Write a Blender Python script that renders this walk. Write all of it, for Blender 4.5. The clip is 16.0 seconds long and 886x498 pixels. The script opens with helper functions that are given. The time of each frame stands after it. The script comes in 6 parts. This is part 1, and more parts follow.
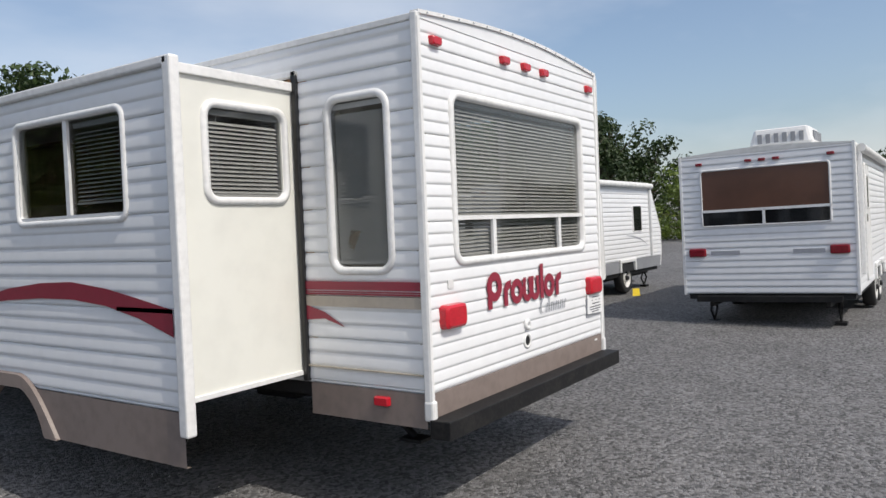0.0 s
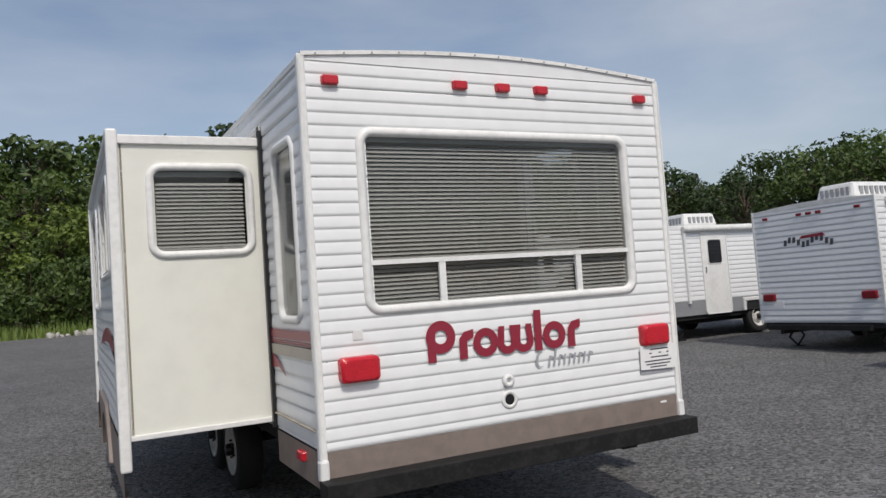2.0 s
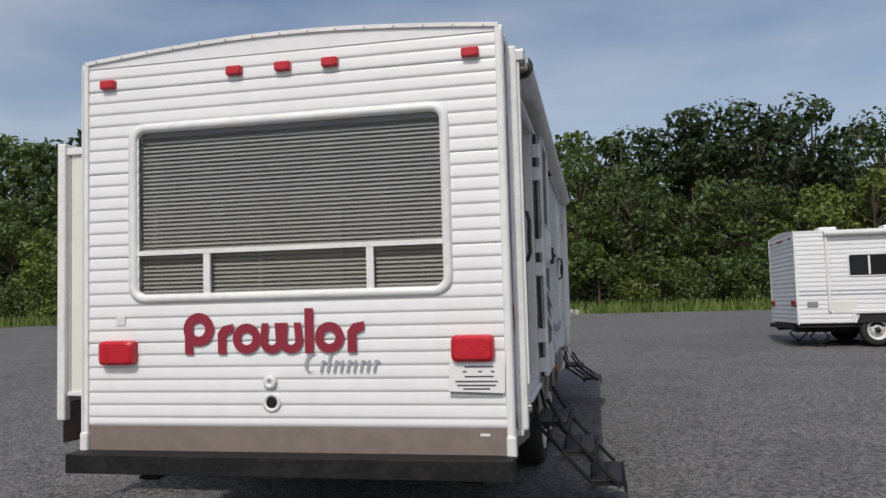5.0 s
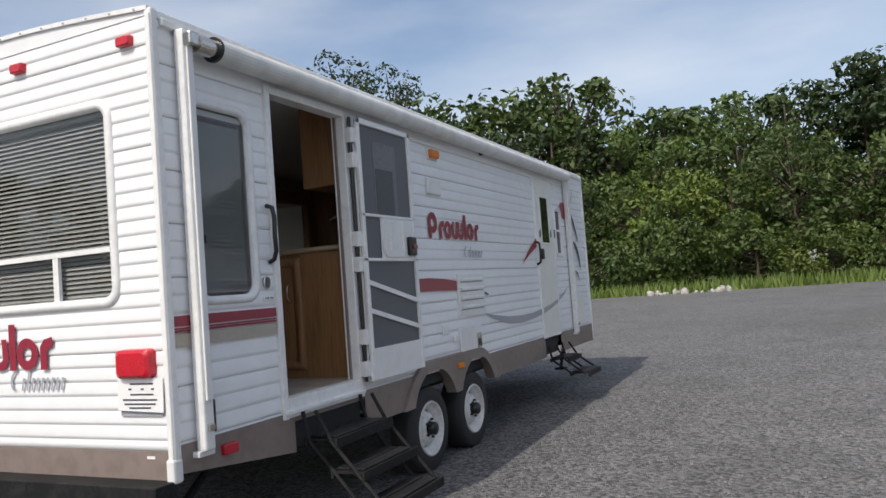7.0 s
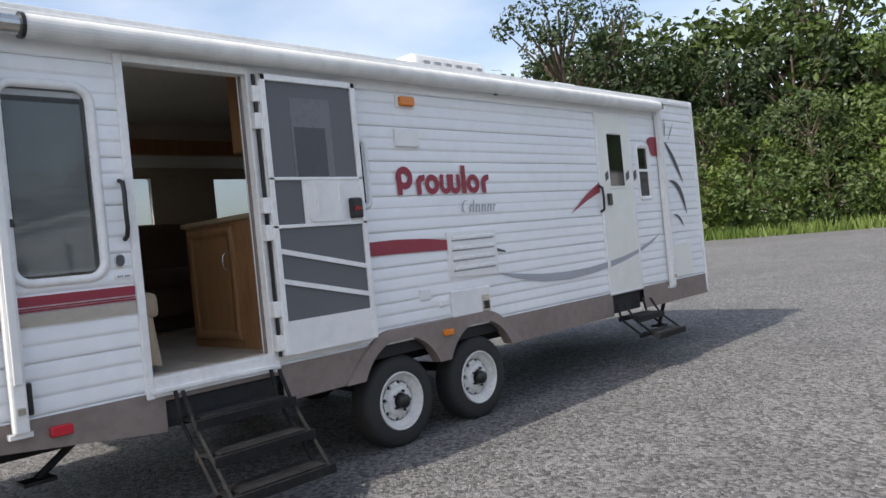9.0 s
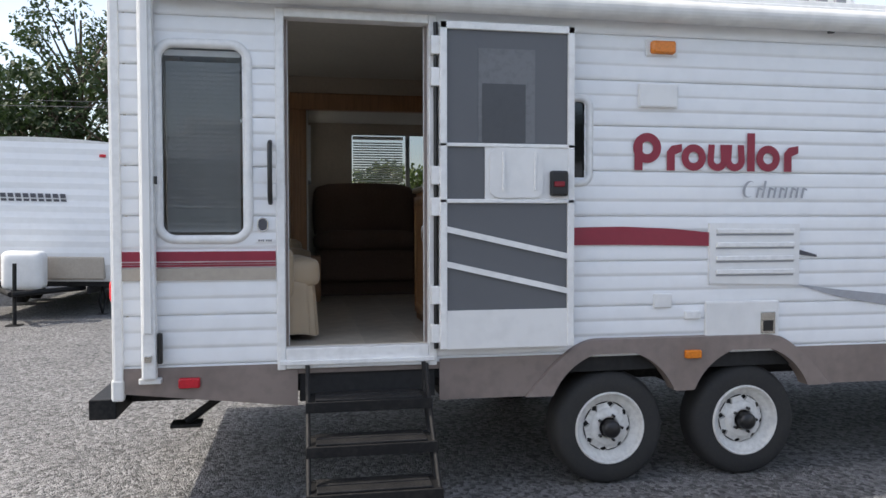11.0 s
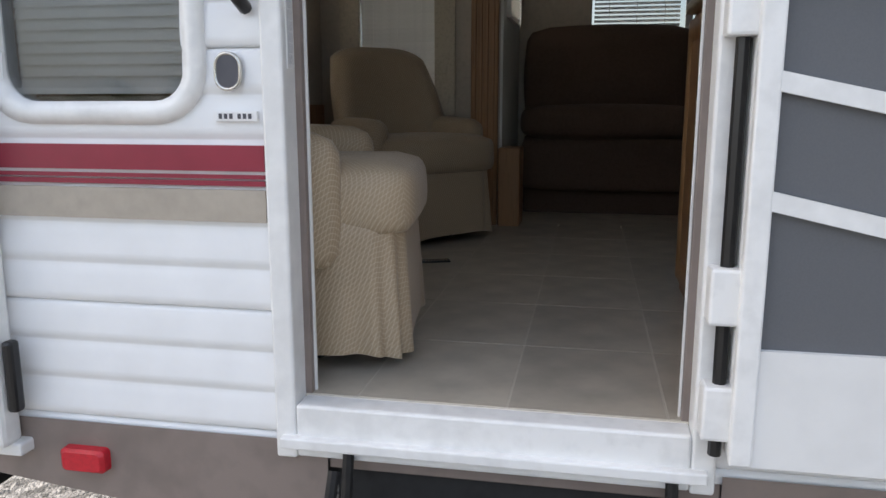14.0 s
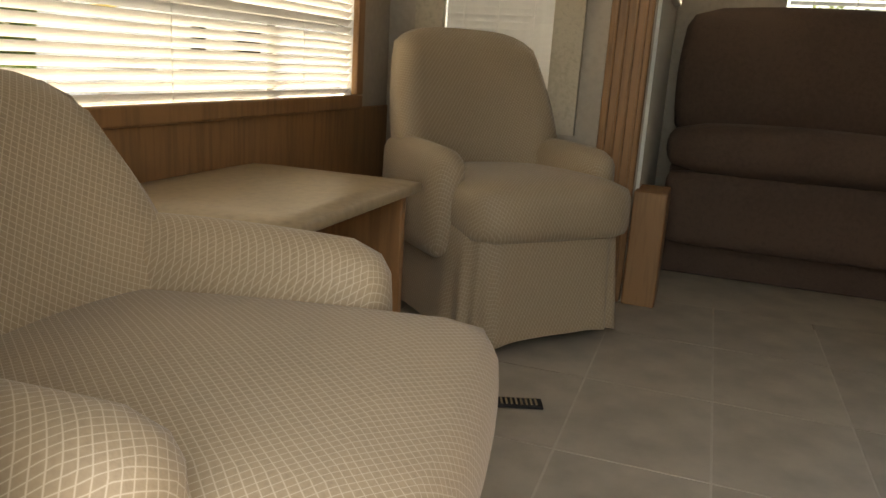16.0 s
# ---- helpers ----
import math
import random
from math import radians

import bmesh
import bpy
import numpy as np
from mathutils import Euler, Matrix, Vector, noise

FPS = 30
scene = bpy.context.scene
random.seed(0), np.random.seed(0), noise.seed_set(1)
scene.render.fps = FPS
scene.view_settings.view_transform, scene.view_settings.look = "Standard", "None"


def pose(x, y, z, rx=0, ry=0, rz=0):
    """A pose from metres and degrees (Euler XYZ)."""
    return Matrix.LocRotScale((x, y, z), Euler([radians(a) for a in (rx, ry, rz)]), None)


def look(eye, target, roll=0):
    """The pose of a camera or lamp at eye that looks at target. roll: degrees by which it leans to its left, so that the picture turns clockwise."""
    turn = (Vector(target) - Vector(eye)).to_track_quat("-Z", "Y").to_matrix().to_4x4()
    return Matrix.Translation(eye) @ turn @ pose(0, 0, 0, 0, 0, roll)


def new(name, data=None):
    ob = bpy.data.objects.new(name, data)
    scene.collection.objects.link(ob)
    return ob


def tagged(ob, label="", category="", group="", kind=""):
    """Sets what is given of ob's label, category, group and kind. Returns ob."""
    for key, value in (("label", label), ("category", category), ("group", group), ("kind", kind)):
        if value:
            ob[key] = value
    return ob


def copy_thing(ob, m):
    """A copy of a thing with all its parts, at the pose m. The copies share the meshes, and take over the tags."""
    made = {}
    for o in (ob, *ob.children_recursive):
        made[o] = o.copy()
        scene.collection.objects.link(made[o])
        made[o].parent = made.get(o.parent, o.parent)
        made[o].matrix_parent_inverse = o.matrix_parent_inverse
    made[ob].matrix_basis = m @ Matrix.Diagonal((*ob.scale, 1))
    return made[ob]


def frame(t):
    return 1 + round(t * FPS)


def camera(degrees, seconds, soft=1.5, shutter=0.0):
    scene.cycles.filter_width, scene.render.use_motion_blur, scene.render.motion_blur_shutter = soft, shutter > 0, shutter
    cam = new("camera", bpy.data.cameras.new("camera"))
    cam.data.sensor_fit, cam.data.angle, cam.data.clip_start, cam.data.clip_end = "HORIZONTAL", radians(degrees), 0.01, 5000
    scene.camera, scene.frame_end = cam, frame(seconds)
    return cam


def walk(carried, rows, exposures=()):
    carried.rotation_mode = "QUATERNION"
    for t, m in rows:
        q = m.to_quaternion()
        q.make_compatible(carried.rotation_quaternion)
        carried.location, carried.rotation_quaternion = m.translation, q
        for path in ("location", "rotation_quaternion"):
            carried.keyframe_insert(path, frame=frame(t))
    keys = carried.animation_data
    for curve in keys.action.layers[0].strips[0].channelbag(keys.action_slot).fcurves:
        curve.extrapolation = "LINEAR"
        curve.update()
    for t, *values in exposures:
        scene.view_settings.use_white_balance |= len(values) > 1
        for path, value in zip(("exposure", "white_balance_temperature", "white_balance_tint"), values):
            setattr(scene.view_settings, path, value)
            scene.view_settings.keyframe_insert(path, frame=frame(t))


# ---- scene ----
cam = camera(60.9, 16.0)
PATH = [
    (0, (-5.802, -2.393, 1.577), (-4.146, -1.271, 1.536), -3.1),
    (0.5, (-5.311, -2.787, 1.508), (-3.856, -1.416, 1.502), -4.9),
    (1, (-4.773, -3.207, 1.506), (-3.51, -1.658, 1.602), -4.7),
    (1.5, (-4.221, -3.51, 1.469), (-3.165, -1.816, 1.601), -3.8),
    (2, (-3.595, -3.822, 1.465), (-2.696, -2.04, 1.585), -4.3),
    (2.5, (-2.99, -4.051, 1.401), (-2.284, -2.187, 1.561), -5.2),
    (3, (-2.298, -4.201, 1.375), (-1.669, -2.309, 1.531), -3.0),
    (3.2, (-2.019, -4.229, 1.333), (-1.529, -2.297, 1.51), -2.8),
    (5.3, (0.836, -3.715, 1.313), (0.391, -1.77, 1.452), -2.4),
    (5.5, (1.089, -3.597, 1.337), (0.664, -1.644, 1.426), -4.9),
    (6, (1.641, -3.293, 1.353), (1.069, -1.379, 1.444), -1.9),
    (6.5, (2.177, -2.992, 1.334), (1.455, -1.131, 1.447), -4.6),
    (7, (2.691, -2.63, 1.306), (1.842, -0.824, 1.441), -3.9),
    (7.5, (3.154, -2.306, 1.275), (2.098, -0.615, 1.425), -3.8),
    (8, (3.554, -1.905, 1.275), (2.386, -0.286, 1.389), -3.2),
    (8.2, (3.685, -1.742, 1.291), (2.505, -0.13, 1.389), -3.9),
    (10.3, (4.358, 0.425, 1.423), (2.555, 1.289, 1.36), -1.6),
    (10.5, (4.311, 0.616, 1.438), (2.467, 1.389, 1.402), -0.4),
    (11, (4.096, 0.964, 1.471), (2.13, 1.322, 1.412), 0.9),
    (11.5, (3.766, 1.209, 1.44), (1.774, 1.378, 1.373), 2.7),
    (12, (3.311, 1.401, 1.39), (1.314, 1.371, 1.284), 1.6),
    (12.5, (2.836, 1.469, 1.403), (0.864, 1.203, 1.201), 0.5),
    (13, (2.312, 1.47, 1.415), (0.345, 1.214, 1.161), 0.1),
    (13.5, (1.859, 1.462, 1.418), (-0.086, 1.099, 1.127), 0.6),
    (14, (1.382, 1.423, 1.413), (-0.548, 1.055, 1.036), 1.0),
    (14.5, (0.998, 1.408, 1.432), (-0.915, 0.981, 1.036), -0.9),
    (15, (0.642, 1.365, 1.496), (-1.19, 0.72, 1.018), -0.4),
    (15.5, (0.331, 1.258, 1.506), (-1.512, 0.59, 1.111), 4.0),
    (16, (0.178, 1.178, 1.583), (-1.661, 0.565, 1.091), 4.6),
]
EXPOSURES = [(0, 0.03, 6600, 10), (1.5, -0.26, 6600, 10), (3, -0.40, 6600, 10), (5.5, -0.32, 6650, 10), (8, 0.50, 6750, 10), (11, 0.92, 6750, 10), (12, 1.2, 6850, 10), (13, 1.2, 7050, 10), (14.5, 1.60, 7300, 10), (15.5, 2.42, 8100, 10), (16.0, 3.10, 10200, 10)]
walk(cam, [(t, look(eye, target, roll)) for t, eye, target, roll in PATH], EXPOSURES)

# ---- sky and sun ----
SUN_ELEVATION, SUN_BEARING = radians(50), radians(188)
world = bpy.data.worlds.new("sky")
scene.world = world
world.use_nodes = True
wt = world.node_tree
sky = wt.nodes.new("ShaderNodeTexSky")
sky.sky_type, sky.sun_disc = "NISHITA", False
sky.sun_elevation, sky.sun_rotation = SUN_ELEVATION, SUN_BEARING
sky.air_density, sky.dust_density, sky.ozone_density = 1.0, 2.5, 1.5
tc = wt.nodes.new("ShaderNodeTexCoord")
cl = wt.nodes.new("ShaderNodeTexNoise")
mp = wt.nodes.new("ShaderNodeMapping")
mp.inputs["Scale"].default_value = (1.0, 1.6, 4.0)
cl.inputs["Scale"].default_value, cl.inputs["Detail"].default_value = 1.3, 6
rp = wt.nodes.new("ShaderNodeValToRGB")
rp.color_ramp.elements[0].position, rp.color_ramp.elements[1].position = 0.38, 0.75
mxs = wt.nodes.new("ShaderNodeMix")
mxs.data_type = "RGBA"
mxs.inputs["B"].default_value = (6.0, 6.2, 6.6, 1)
mul = wt.nodes.new("ShaderNodeMath")
mul.operation = "MULTIPLY"
mul.inputs[1].default_value = 0.6
wt.links.new(tc.outputs["Generated"], mp.inputs["Vector"])
wt.links.new(mp.outputs["Vector"], cl.inputs["Vector"])
wt.links.new(cl.outputs["Fac"], rp.inputs["Fac"])
wt.links.new(rp.outputs["Color"], mul.inputs[0])
wt.links.new(mul.outputs["Value"], mxs.inputs["Factor"])
wt.links.new(sky.outputs["Color"], mxs.inputs["A"])
wt.links.new(mxs.outputs["Result"], wt.nodes["Background"].inputs["Color"])
wt.nodes["Background"].inputs["Strength"].default_value = 0.15

sun = new("sun", bpy.data.lights.new("sun", "SUN"))
sun.data.energy, sun.data.angle, sun.data.color = 2.75, radians(0.6), (1.0, 0.95, 0.87)
_s = Vector((math.sin(SUN_BEARING) * math.cos(SUN_ELEVATION), math.cos(SUN_BEARING) * math.cos(SUN_ELEVATION), math.sin(SUN_ELEVATION)))
sun.matrix_world = look(_s * 40, (0, 0, 0))


# ---- materials ----
def material(name, base, rough=0.5, metal=0.0, vary=0.12, grain=30.0, blotch=2.0, bump=0.0, bump_scale=60.0, per_piece=0.0, spec=0.5, tint=None):
    """A surface with two scales of variation: fine grain and broad stains."""
    m = bpy.data.materials.new(name)
    m.use_nodes = True
    nt = m.node_tree
    b = nt.nodes["Principled BSDF"]
    b.inputs["Roughness"].default_value, b.inputs["Metallic"].default_value = rough, metal
    b.inputs["Specular IOR Level"].default_value = spec
    co = nt.nodes.new("ShaderNodeTexCoord")
    n1, n2 = nt.nodes.new("ShaderNodeTexNoise"), nt.nodes.new("ShaderNodeTexNoise")
    n1.inputs["Scale"].default_value, n2.inputs["Scale"].default_value = grain, blotch
    n1.inputs["Detail"].default_value = n2.inputs["Detail"].default_value = 5
    add = nt.nodes.new("ShaderNodeMath")
    add.operation = "MULTIPLY"
    mix = nt.nodes.new("ShaderNodeMix")
    mix.data_type = "RGBA"
    low = tint or tuple(c * (1 - 2.2 * vary) for c in base)
    mix.inputs["A"].default_value, mix.inputs["B"].default_value = (*low, 1), (*base, 1)
    rg = nt.nodes.new("ShaderNodeMapRange")
    rg.inputs["From Min"].default_value, rg.inputs["From Max"].default_value = 0.12, 0.3
    for n in (n1, n2):
        nt.links.new(co.outputs["Object"], n.inputs["Vector"])
    nt.links.new(n1.outputs["Fac"], add.inputs[0])
    nt.links.new(n2.outputs["Fac"], add.inputs[1])
    nt.links.new(add.outputs["Value"], rg.inputs["Value"])
    nt.links.new(rg.outputs["Result"], mix.inputs["Factor"])
    out = mix.outputs["Result"]
    if per_piece:
        oi, hs, mr = nt.nodes.new("ShaderNodeObjectInfo"), nt.nodes.new("ShaderNodeHueSaturation"), nt.nodes.new("ShaderNodeMapRange")
        mr.inputs["To Min"].default_value, mr.inputs["To Max"].default_value = 1 - per_piece, 1 + per_piece
        nt.links.new(oi.outputs["Random"], mr.inputs["Value"])
        nt.links.new(mr.outputs["Result"], hs.inputs["Value"])
        nt.links.new(out, hs.inputs["Color"])
        out = hs.outputs["Color"]
    nt.links.new(out, b.inputs["Base Color"])
    if bump:
        nb, bp = nt.nodes.new("ShaderNodeTexNoise"), nt.nodes.new("ShaderNodeBump")
        nb.inputs["Scale"].default_value, nb.inputs["Detail"].default_value = bump_scale, 4
        bp.inputs["Strength"].default_value, bp.inputs["Distance"].default_value = bump, 0.01
        nt.links.new(co.outputs["Object"], nb.inputs["Vector"])
        nt.links.new(nb.outputs["Fac"], bp.inputs["Height"])
        nt.links.new(bp.outputs["Normal"], b.inputs["Normal"])
    return m


def nodes_of(m):
    return m.node_tree, m.node_tree.nodes["Principled BSDF"]


WHITE = material("white_aluminium_siding", (0.80, 0.81, 0.82), 0.34, vary=0.025, grain=9, blotch=1.1, bump=0.05, bump_scale=14, per_piece=0.012)
SHEET = material("smooth_white_sheet", (0.78, 0.78, 0.72), 0.4, vary=0.03, grain=6, blotch=0.9)
TRIM = material("white_trim", (0.80, 0.80, 0.79), 0.35, vary=0.06, grain=25, blotch=3)
ROOF = material("white_rubber_roof", (0.72, 0.72, 0.70), 0.6, vary=0.08, grain=8, blotch=1)
SKIRT = material("taupe_skirt_metal", (0.23, 0.185, 0.165), 0.45, vary=0.1, grain=14, blotch=1.7, bump=0.05, bump_scale=8)
GREYSKIRT = material("grey_skirt_metal", (0.28, 0.29, 0.31), 0.4, vary=0.08)
BLACK = material("black_painted_steel", (0.012, 0.012, 0.013), 0.6, spec=0.2, vary=0.2, grain=40, blotch=6, bump=0.08, bump_scale=80, tint=(0.026, 0.025, 0.024))
STEEL = material("worn_black_tread", (0.016, 0.016, 0.017), 0.42, spec=0.3, vary=0.2, grain=60, blotch=9, bump=0.3, bump_scale=220, tint=(0.032, 0.031, 0.031))
# underbody black, also used for the painted shade over parked trailers' wheels
UNDER = material("dark_underbody_and_well_shade", (0.02, 0.02, 0.021), 0.8, vary=0.2)
RUBBER = material("tyre_rubber", (0.022, 0.022, 0.023), 0.75, vary=0.2, grain=60, blotch=6, bump=0.15, bump_scale=120, tint=(0.03, 0.029, 0.027))
RIM = material("white_painted_rim", (0.72, 0.71, 0.68), 0.4, vary=0.1, grain=40, blotch=8)
RED = material("red_lens", (0.55, 0.015, 0.03), 0.18, vary=0.1, grain=90, blotch=8, bump=0.2, bump_scale=160)
DARKRED = material("dark_red_lens", (0.22, 0.01, 0.02), 0.2, vary=0.1)
AMBER = material("amber_lens", (0.75, 0.22, 0.02), 0.2, vary=0.1, grain=80)
MAROON = material("maroon_decal", (0.27, 0.022, 0.045), 0.35, vary=0.05, grain=20)
GREYDECAL = material("grey_decal", (0.36, 0.37, 0.40), 0.4, vary=0.06)
DARKDECAL = material("charcoal_decal", (0.07, 0.07, 0.085), 0.4, vary=0.06)
TAN = material("tan_decal", (0.42, 0.37, 0.31), 0.4, vary=0.06)
GOLD = material("gold_decal", (0.65, 0.42, 0.08), 0.4, vary=0.06)
PLASTIC = material("white_plastic", (0.76, 0.76, 0.75), 0.35, vary=0.04, grain=10)
BLACKPLASTIC = material("black_plastic", (0.015, 0.015, 0.016), 0.3, vary=0.1)
PAPER = material("white_paper", (0.80, 0.80, 0.80), 0.7, vary=0.03)
SCREEN = material("grey_insect_screen", (0.115, 0.12, 0.13), 0.55, vary=0.04, grain=300, blotch=2)
SCREENDARK = material("dark_panel_behind_screen", (0.07, 0.073, 0.08), 0.5, vary=0.04)
CHROME = material("brushed_metal", (0.62, 0.60, 0.56), 0.25, metal=1.0, vary=0.05)
BLIND = material("blind_slat", (0.80, 0.79, 0.76), 0.45, vary=0.04, per_piece=0.03)
OAK = material("oak_veneer", (0.33, 0.17, 0.075), 0.42, vary=0.14, grain=12, blotch=3, bump=0.05)
INWALL = material("beige_wall_paper", (0.46, 0.40, 0.33), 0.7, vary=0.06, grain=50, blotch=2)
CEIL = material("ceiling_board", (0.62, 0.60, 0.55), 0.8, vary=0.04)
CURTAIN = material("beige_fabric", (0.52, 0.46, 0.36), 0.85, vary=0.1, grain=70, blotch=5, bump=0.2, bump_scale=150)
SOFA = material("brown_corduroy", (0.12, 0.075, 0.054), 0.9, vary=0.1, grain=60, blotch=4, bump=0.3, bump_scale=180)
LAMINATE = material("counter_laminate", (0.40, 0.31, 0.20), 0.3, vary=0.1, grain=60)
BARK = material("bark", (0.10, 0.075, 0.055), 0.9, vary=0.2, grain=20, blotch=3, bump=0.5, bump_scale=12)
YELLOW = material("yellow_chock", (0.75, 0.55, 0.02), 0.4, vary=0.08)
CABLE = material("cable_sheath", (0.08, 0.08, 0.09), 0.6, vary=0.05)
ROCK = material("pale_rock", (0.42, 0.40, 0.37), 0.85, vary=0.15, grain=8, blotch=2, bump=0.4, bump_scale=9)

# oak grain runs upright
nt, b = nodes_of(OAK)
for n in nt.nodes:
    if n.bl_idname == "ShaderNodeTexNoise" and n.inputs["Scale"].default_value in (12.0, 3.0):
        sc = nt.nodes.new("ShaderNodeMapping")
        sc.inputs["Scale"].default_value = (6, 6, 0.5)
        src = [l.from_socket for l in nt.links if l.to_socket == n.inputs["Vector"]][0]
        nt.links.new(src, sc.inputs["Vector"])
        nt.links.new(sc.outputs["Vector"], n.inputs["Vector"])


def leaf_material(name, a, b2):
    m = material(name, a, 0.55, vary=0.2, grain=1.6, blotch=0.35, tint=b2, per_piece=0.22)
    nt, b = nodes_of(m)
    tr, ad = nt.nodes.new("ShaderNodeBsdfTranslucent"), nt.nodes.new("ShaderNodeMixShader")
    ad.inputs["Fac"].default_value = 0.25
    src = [l.from_socket for l in nt.links if l.to_socket == b.inputs["Base Color"]][0]
    nt.links.new(src, tr.inputs["Color"])
    nt.links.new(b.outputs["BSDF"], ad.inputs[1])
    nt.links.new(tr.outputs["BSDF"], ad.inputs[2])
    nt.links.new(ad.outputs["Shader"], nt.nodes["Material Output"].inputs["Surface"])
    return m


LEAF = leaf_material("leaf_green", (0.085, 0.130, 0.026), (0.032, 0.062, 0.014))
LEAFDARK = leaf_material("leaf_dark_green", (0.042, 0.072, 0.02), (0.018, 0.037, 0.011))
LEAFLIGHT = leaf_material("leaf_light_green", (0.135, 0.185, 0.03), (0.06, 0.10, 0.018))
GRASS = leaf_material("grass_blade", (0.16, 0.22, 0.05), (0.09, 0.15, 0.03))


def glass_material(name, tint, blend):
    """Tinted window glass: see-through, with a mirror share that follows the angle."""
    m = bpy.data.materials.new(name)
    m.use_nodes = True
    nt = m.node_tree
    nt.nodes.remove(nt.nodes["Principled BSDF"])
    t, g, f, p, x = (nt.nodes.new("ShaderNode" + k) for k in ("BsdfTransparent", "BsdfGlossy", "LayerWeight", "Math", "MixShader"))
    t.inputs["Color"].default_value = (*tint, 1)
    g.inputs["Roughness"].default_value = 0.03
    f.inputs["Blend"].default_value = 0.5
    p.operation, p.use_clamp = "MULTIPLY_ADD", True
    p.inputs[1].default_value, p.inputs[2].default_value = blend, 0.03
    q = nt.nodes.new("ShaderNodeMath")
    q.operation = "POWER"
    q.inputs[1].default_value = 3.0
    nt.links.new(f.outputs["Facing"], q.inputs[0])
    nt.links.new(q.outputs["Value"], p.inputs[0])
    nt.links.new(p.outputs["Value"], x.inputs["Fac"])
    nt.links.new(t.outputs["BSDF"], x.inputs[1])
    nt.links.new(g.outputs["BSDF"], x.inputs[2])
    nt.links.new(x.outputs["Shader"], nt.nodes["Material Output"].inputs["Surface"])
    return m


GLASS = glass_material("tinted_window_glass", (0.66, 0.67, 0.675), 0.5)
DARKGLASS = material("dark_tinted_glass", (0.012, 0.013, 0.014), 0.06, vary=0.1, spec=0.6)
BROWNBLIND = material("brown_blind_behind_glass", (0.12, 0.058, 0.038), 0.25, vary=0.12, grain=2, blotch=1.5)


def lattice_material():
    """Upholstery with a woven lattice of fine pale lines."""
    m = material("lattice_upholstery", (0.34, 0.255, 0.165), 0.62, vary=0.07, grain=180, blotch=4, bump=0.12, bump_scale=300)
    nt, b = nodes_of(m)
    b.inputs["Sheen Weight"].default_value = 0.15
    co = nt.nodes.new("ShaderNodeTexCoord")
    lines = []
    for d in ((1, 1, -0.9), (1, -1, 0.35)):
        dot, sn, ab = nt.nodes.new("ShaderNodeVectorMath"), nt.nodes.new("ShaderNodeMath"), nt.nodes.new("ShaderNodeMapRange")
        dot.operation = "DOT_PRODUCT"
        dot.inputs[1].default_value = tuple(560 * c for c in d)
        sn.operation = "SINE"
        ab.inputs["From Min"].default_value, ab.inputs["From Max"].default_value = 0.84, 1.0
        nt.links.new(co.outputs["Object"], dot.inputs[0])
        nt.links.new(dot.outputs["Value"], sn.inputs[0])
        nt.links.new(sn.outputs["Value"], ab.inputs["Value"])
        lines.append(ab)
    mx = nt.nodes.new("ShaderNodeMath")
    mx.operation = "MAXIMUM"
    nt.links.new(lines[0].outputs["Result"], mx.inputs[0])
    nt.links.new(lines[1].outputs["Result"], mx.inputs[1])
    col = nt.nodes.new("ShaderNodeMix")
    col.data_type = "RGBA"
    col.inputs["B"].default_value = (0.50, 0.41, 0.30, 1)
    src = [l.from_socket for l in nt.links if l.to_socket == b.inputs["Base Color"]][0]
    nt.links.new(src, col.inputs["A"])
    nt.links.new(mx.outputs["Value"], col.inputs["Factor"])
    nt.links.new(col.outputs["Result"], b.inputs["Base Color"])
    return m


LATTICE = lattice_material()


def gravel_material():
    m = material("crushed_gravel", (0.187, 0.184, 0.184), 0.85, vary=0.1, grain=1.1, blotch=0.13)
    nt, b = nodes_of(m)
    co = nt.nodes.new("ShaderNodeTexCoord")
    vo, vf = nt.nodes.new("ShaderNodeTexVoronoi"), nt.nodes.new("ShaderNodeTexVoronoi")
    vo.inputs["Scale"].default_value, vf.inputs["Scale"].default_value = 38, 90
    sep = nt.nodes.new("ShaderNodeSeparateColor")
    mr = nt.nodes.new("ShaderNodeMapRange")
    mr.inputs["To Min"].default_value, mr.inputs["To Max"].default_value = 0.36, 1.64
    hs = nt.nodes.new("ShaderNodeHueSaturation")
    src = [l.from_socket for l in nt.links if l.to_socket == b.inputs["Base Color"]][0]
    for v in (vo, vf):
        nt.links.new(co.outputs["Object"], v.inputs["Vector"])
    nt.links.new(vo.outputs["Color"], sep.inputs["Color"])
    nt.links.new(sep.outputs["Red"], mr.inputs["Value"])
    nt.links.new(mr.outputs["Result"], hs.inputs["Value"])
    nt.links.new(src, hs.inputs["Color"])
    nt.links.new(hs.outputs["Color"], b.inputs["Base Color"])
    ad, bp = nt.nodes.new("ShaderNodeMath"), nt.nodes.new("ShaderNodeBump")
    ad.operation = "ADD"
    nt.links.new(vo.outputs["Distance"], ad.inputs[0])
    nt.links.new(vf.outputs["Distance"], ad.inputs[1])
    bp.invert = True
    bp.inputs["Strength"].default_value, bp.inputs["Distance"].default_value = 0.9, 0.02
    nt.links.new(ad.outputs["Value"], bp.inputs["Height"])
    nt.links.new(bp.outputs["Normal"], b.inputs["Normal"])
    return m


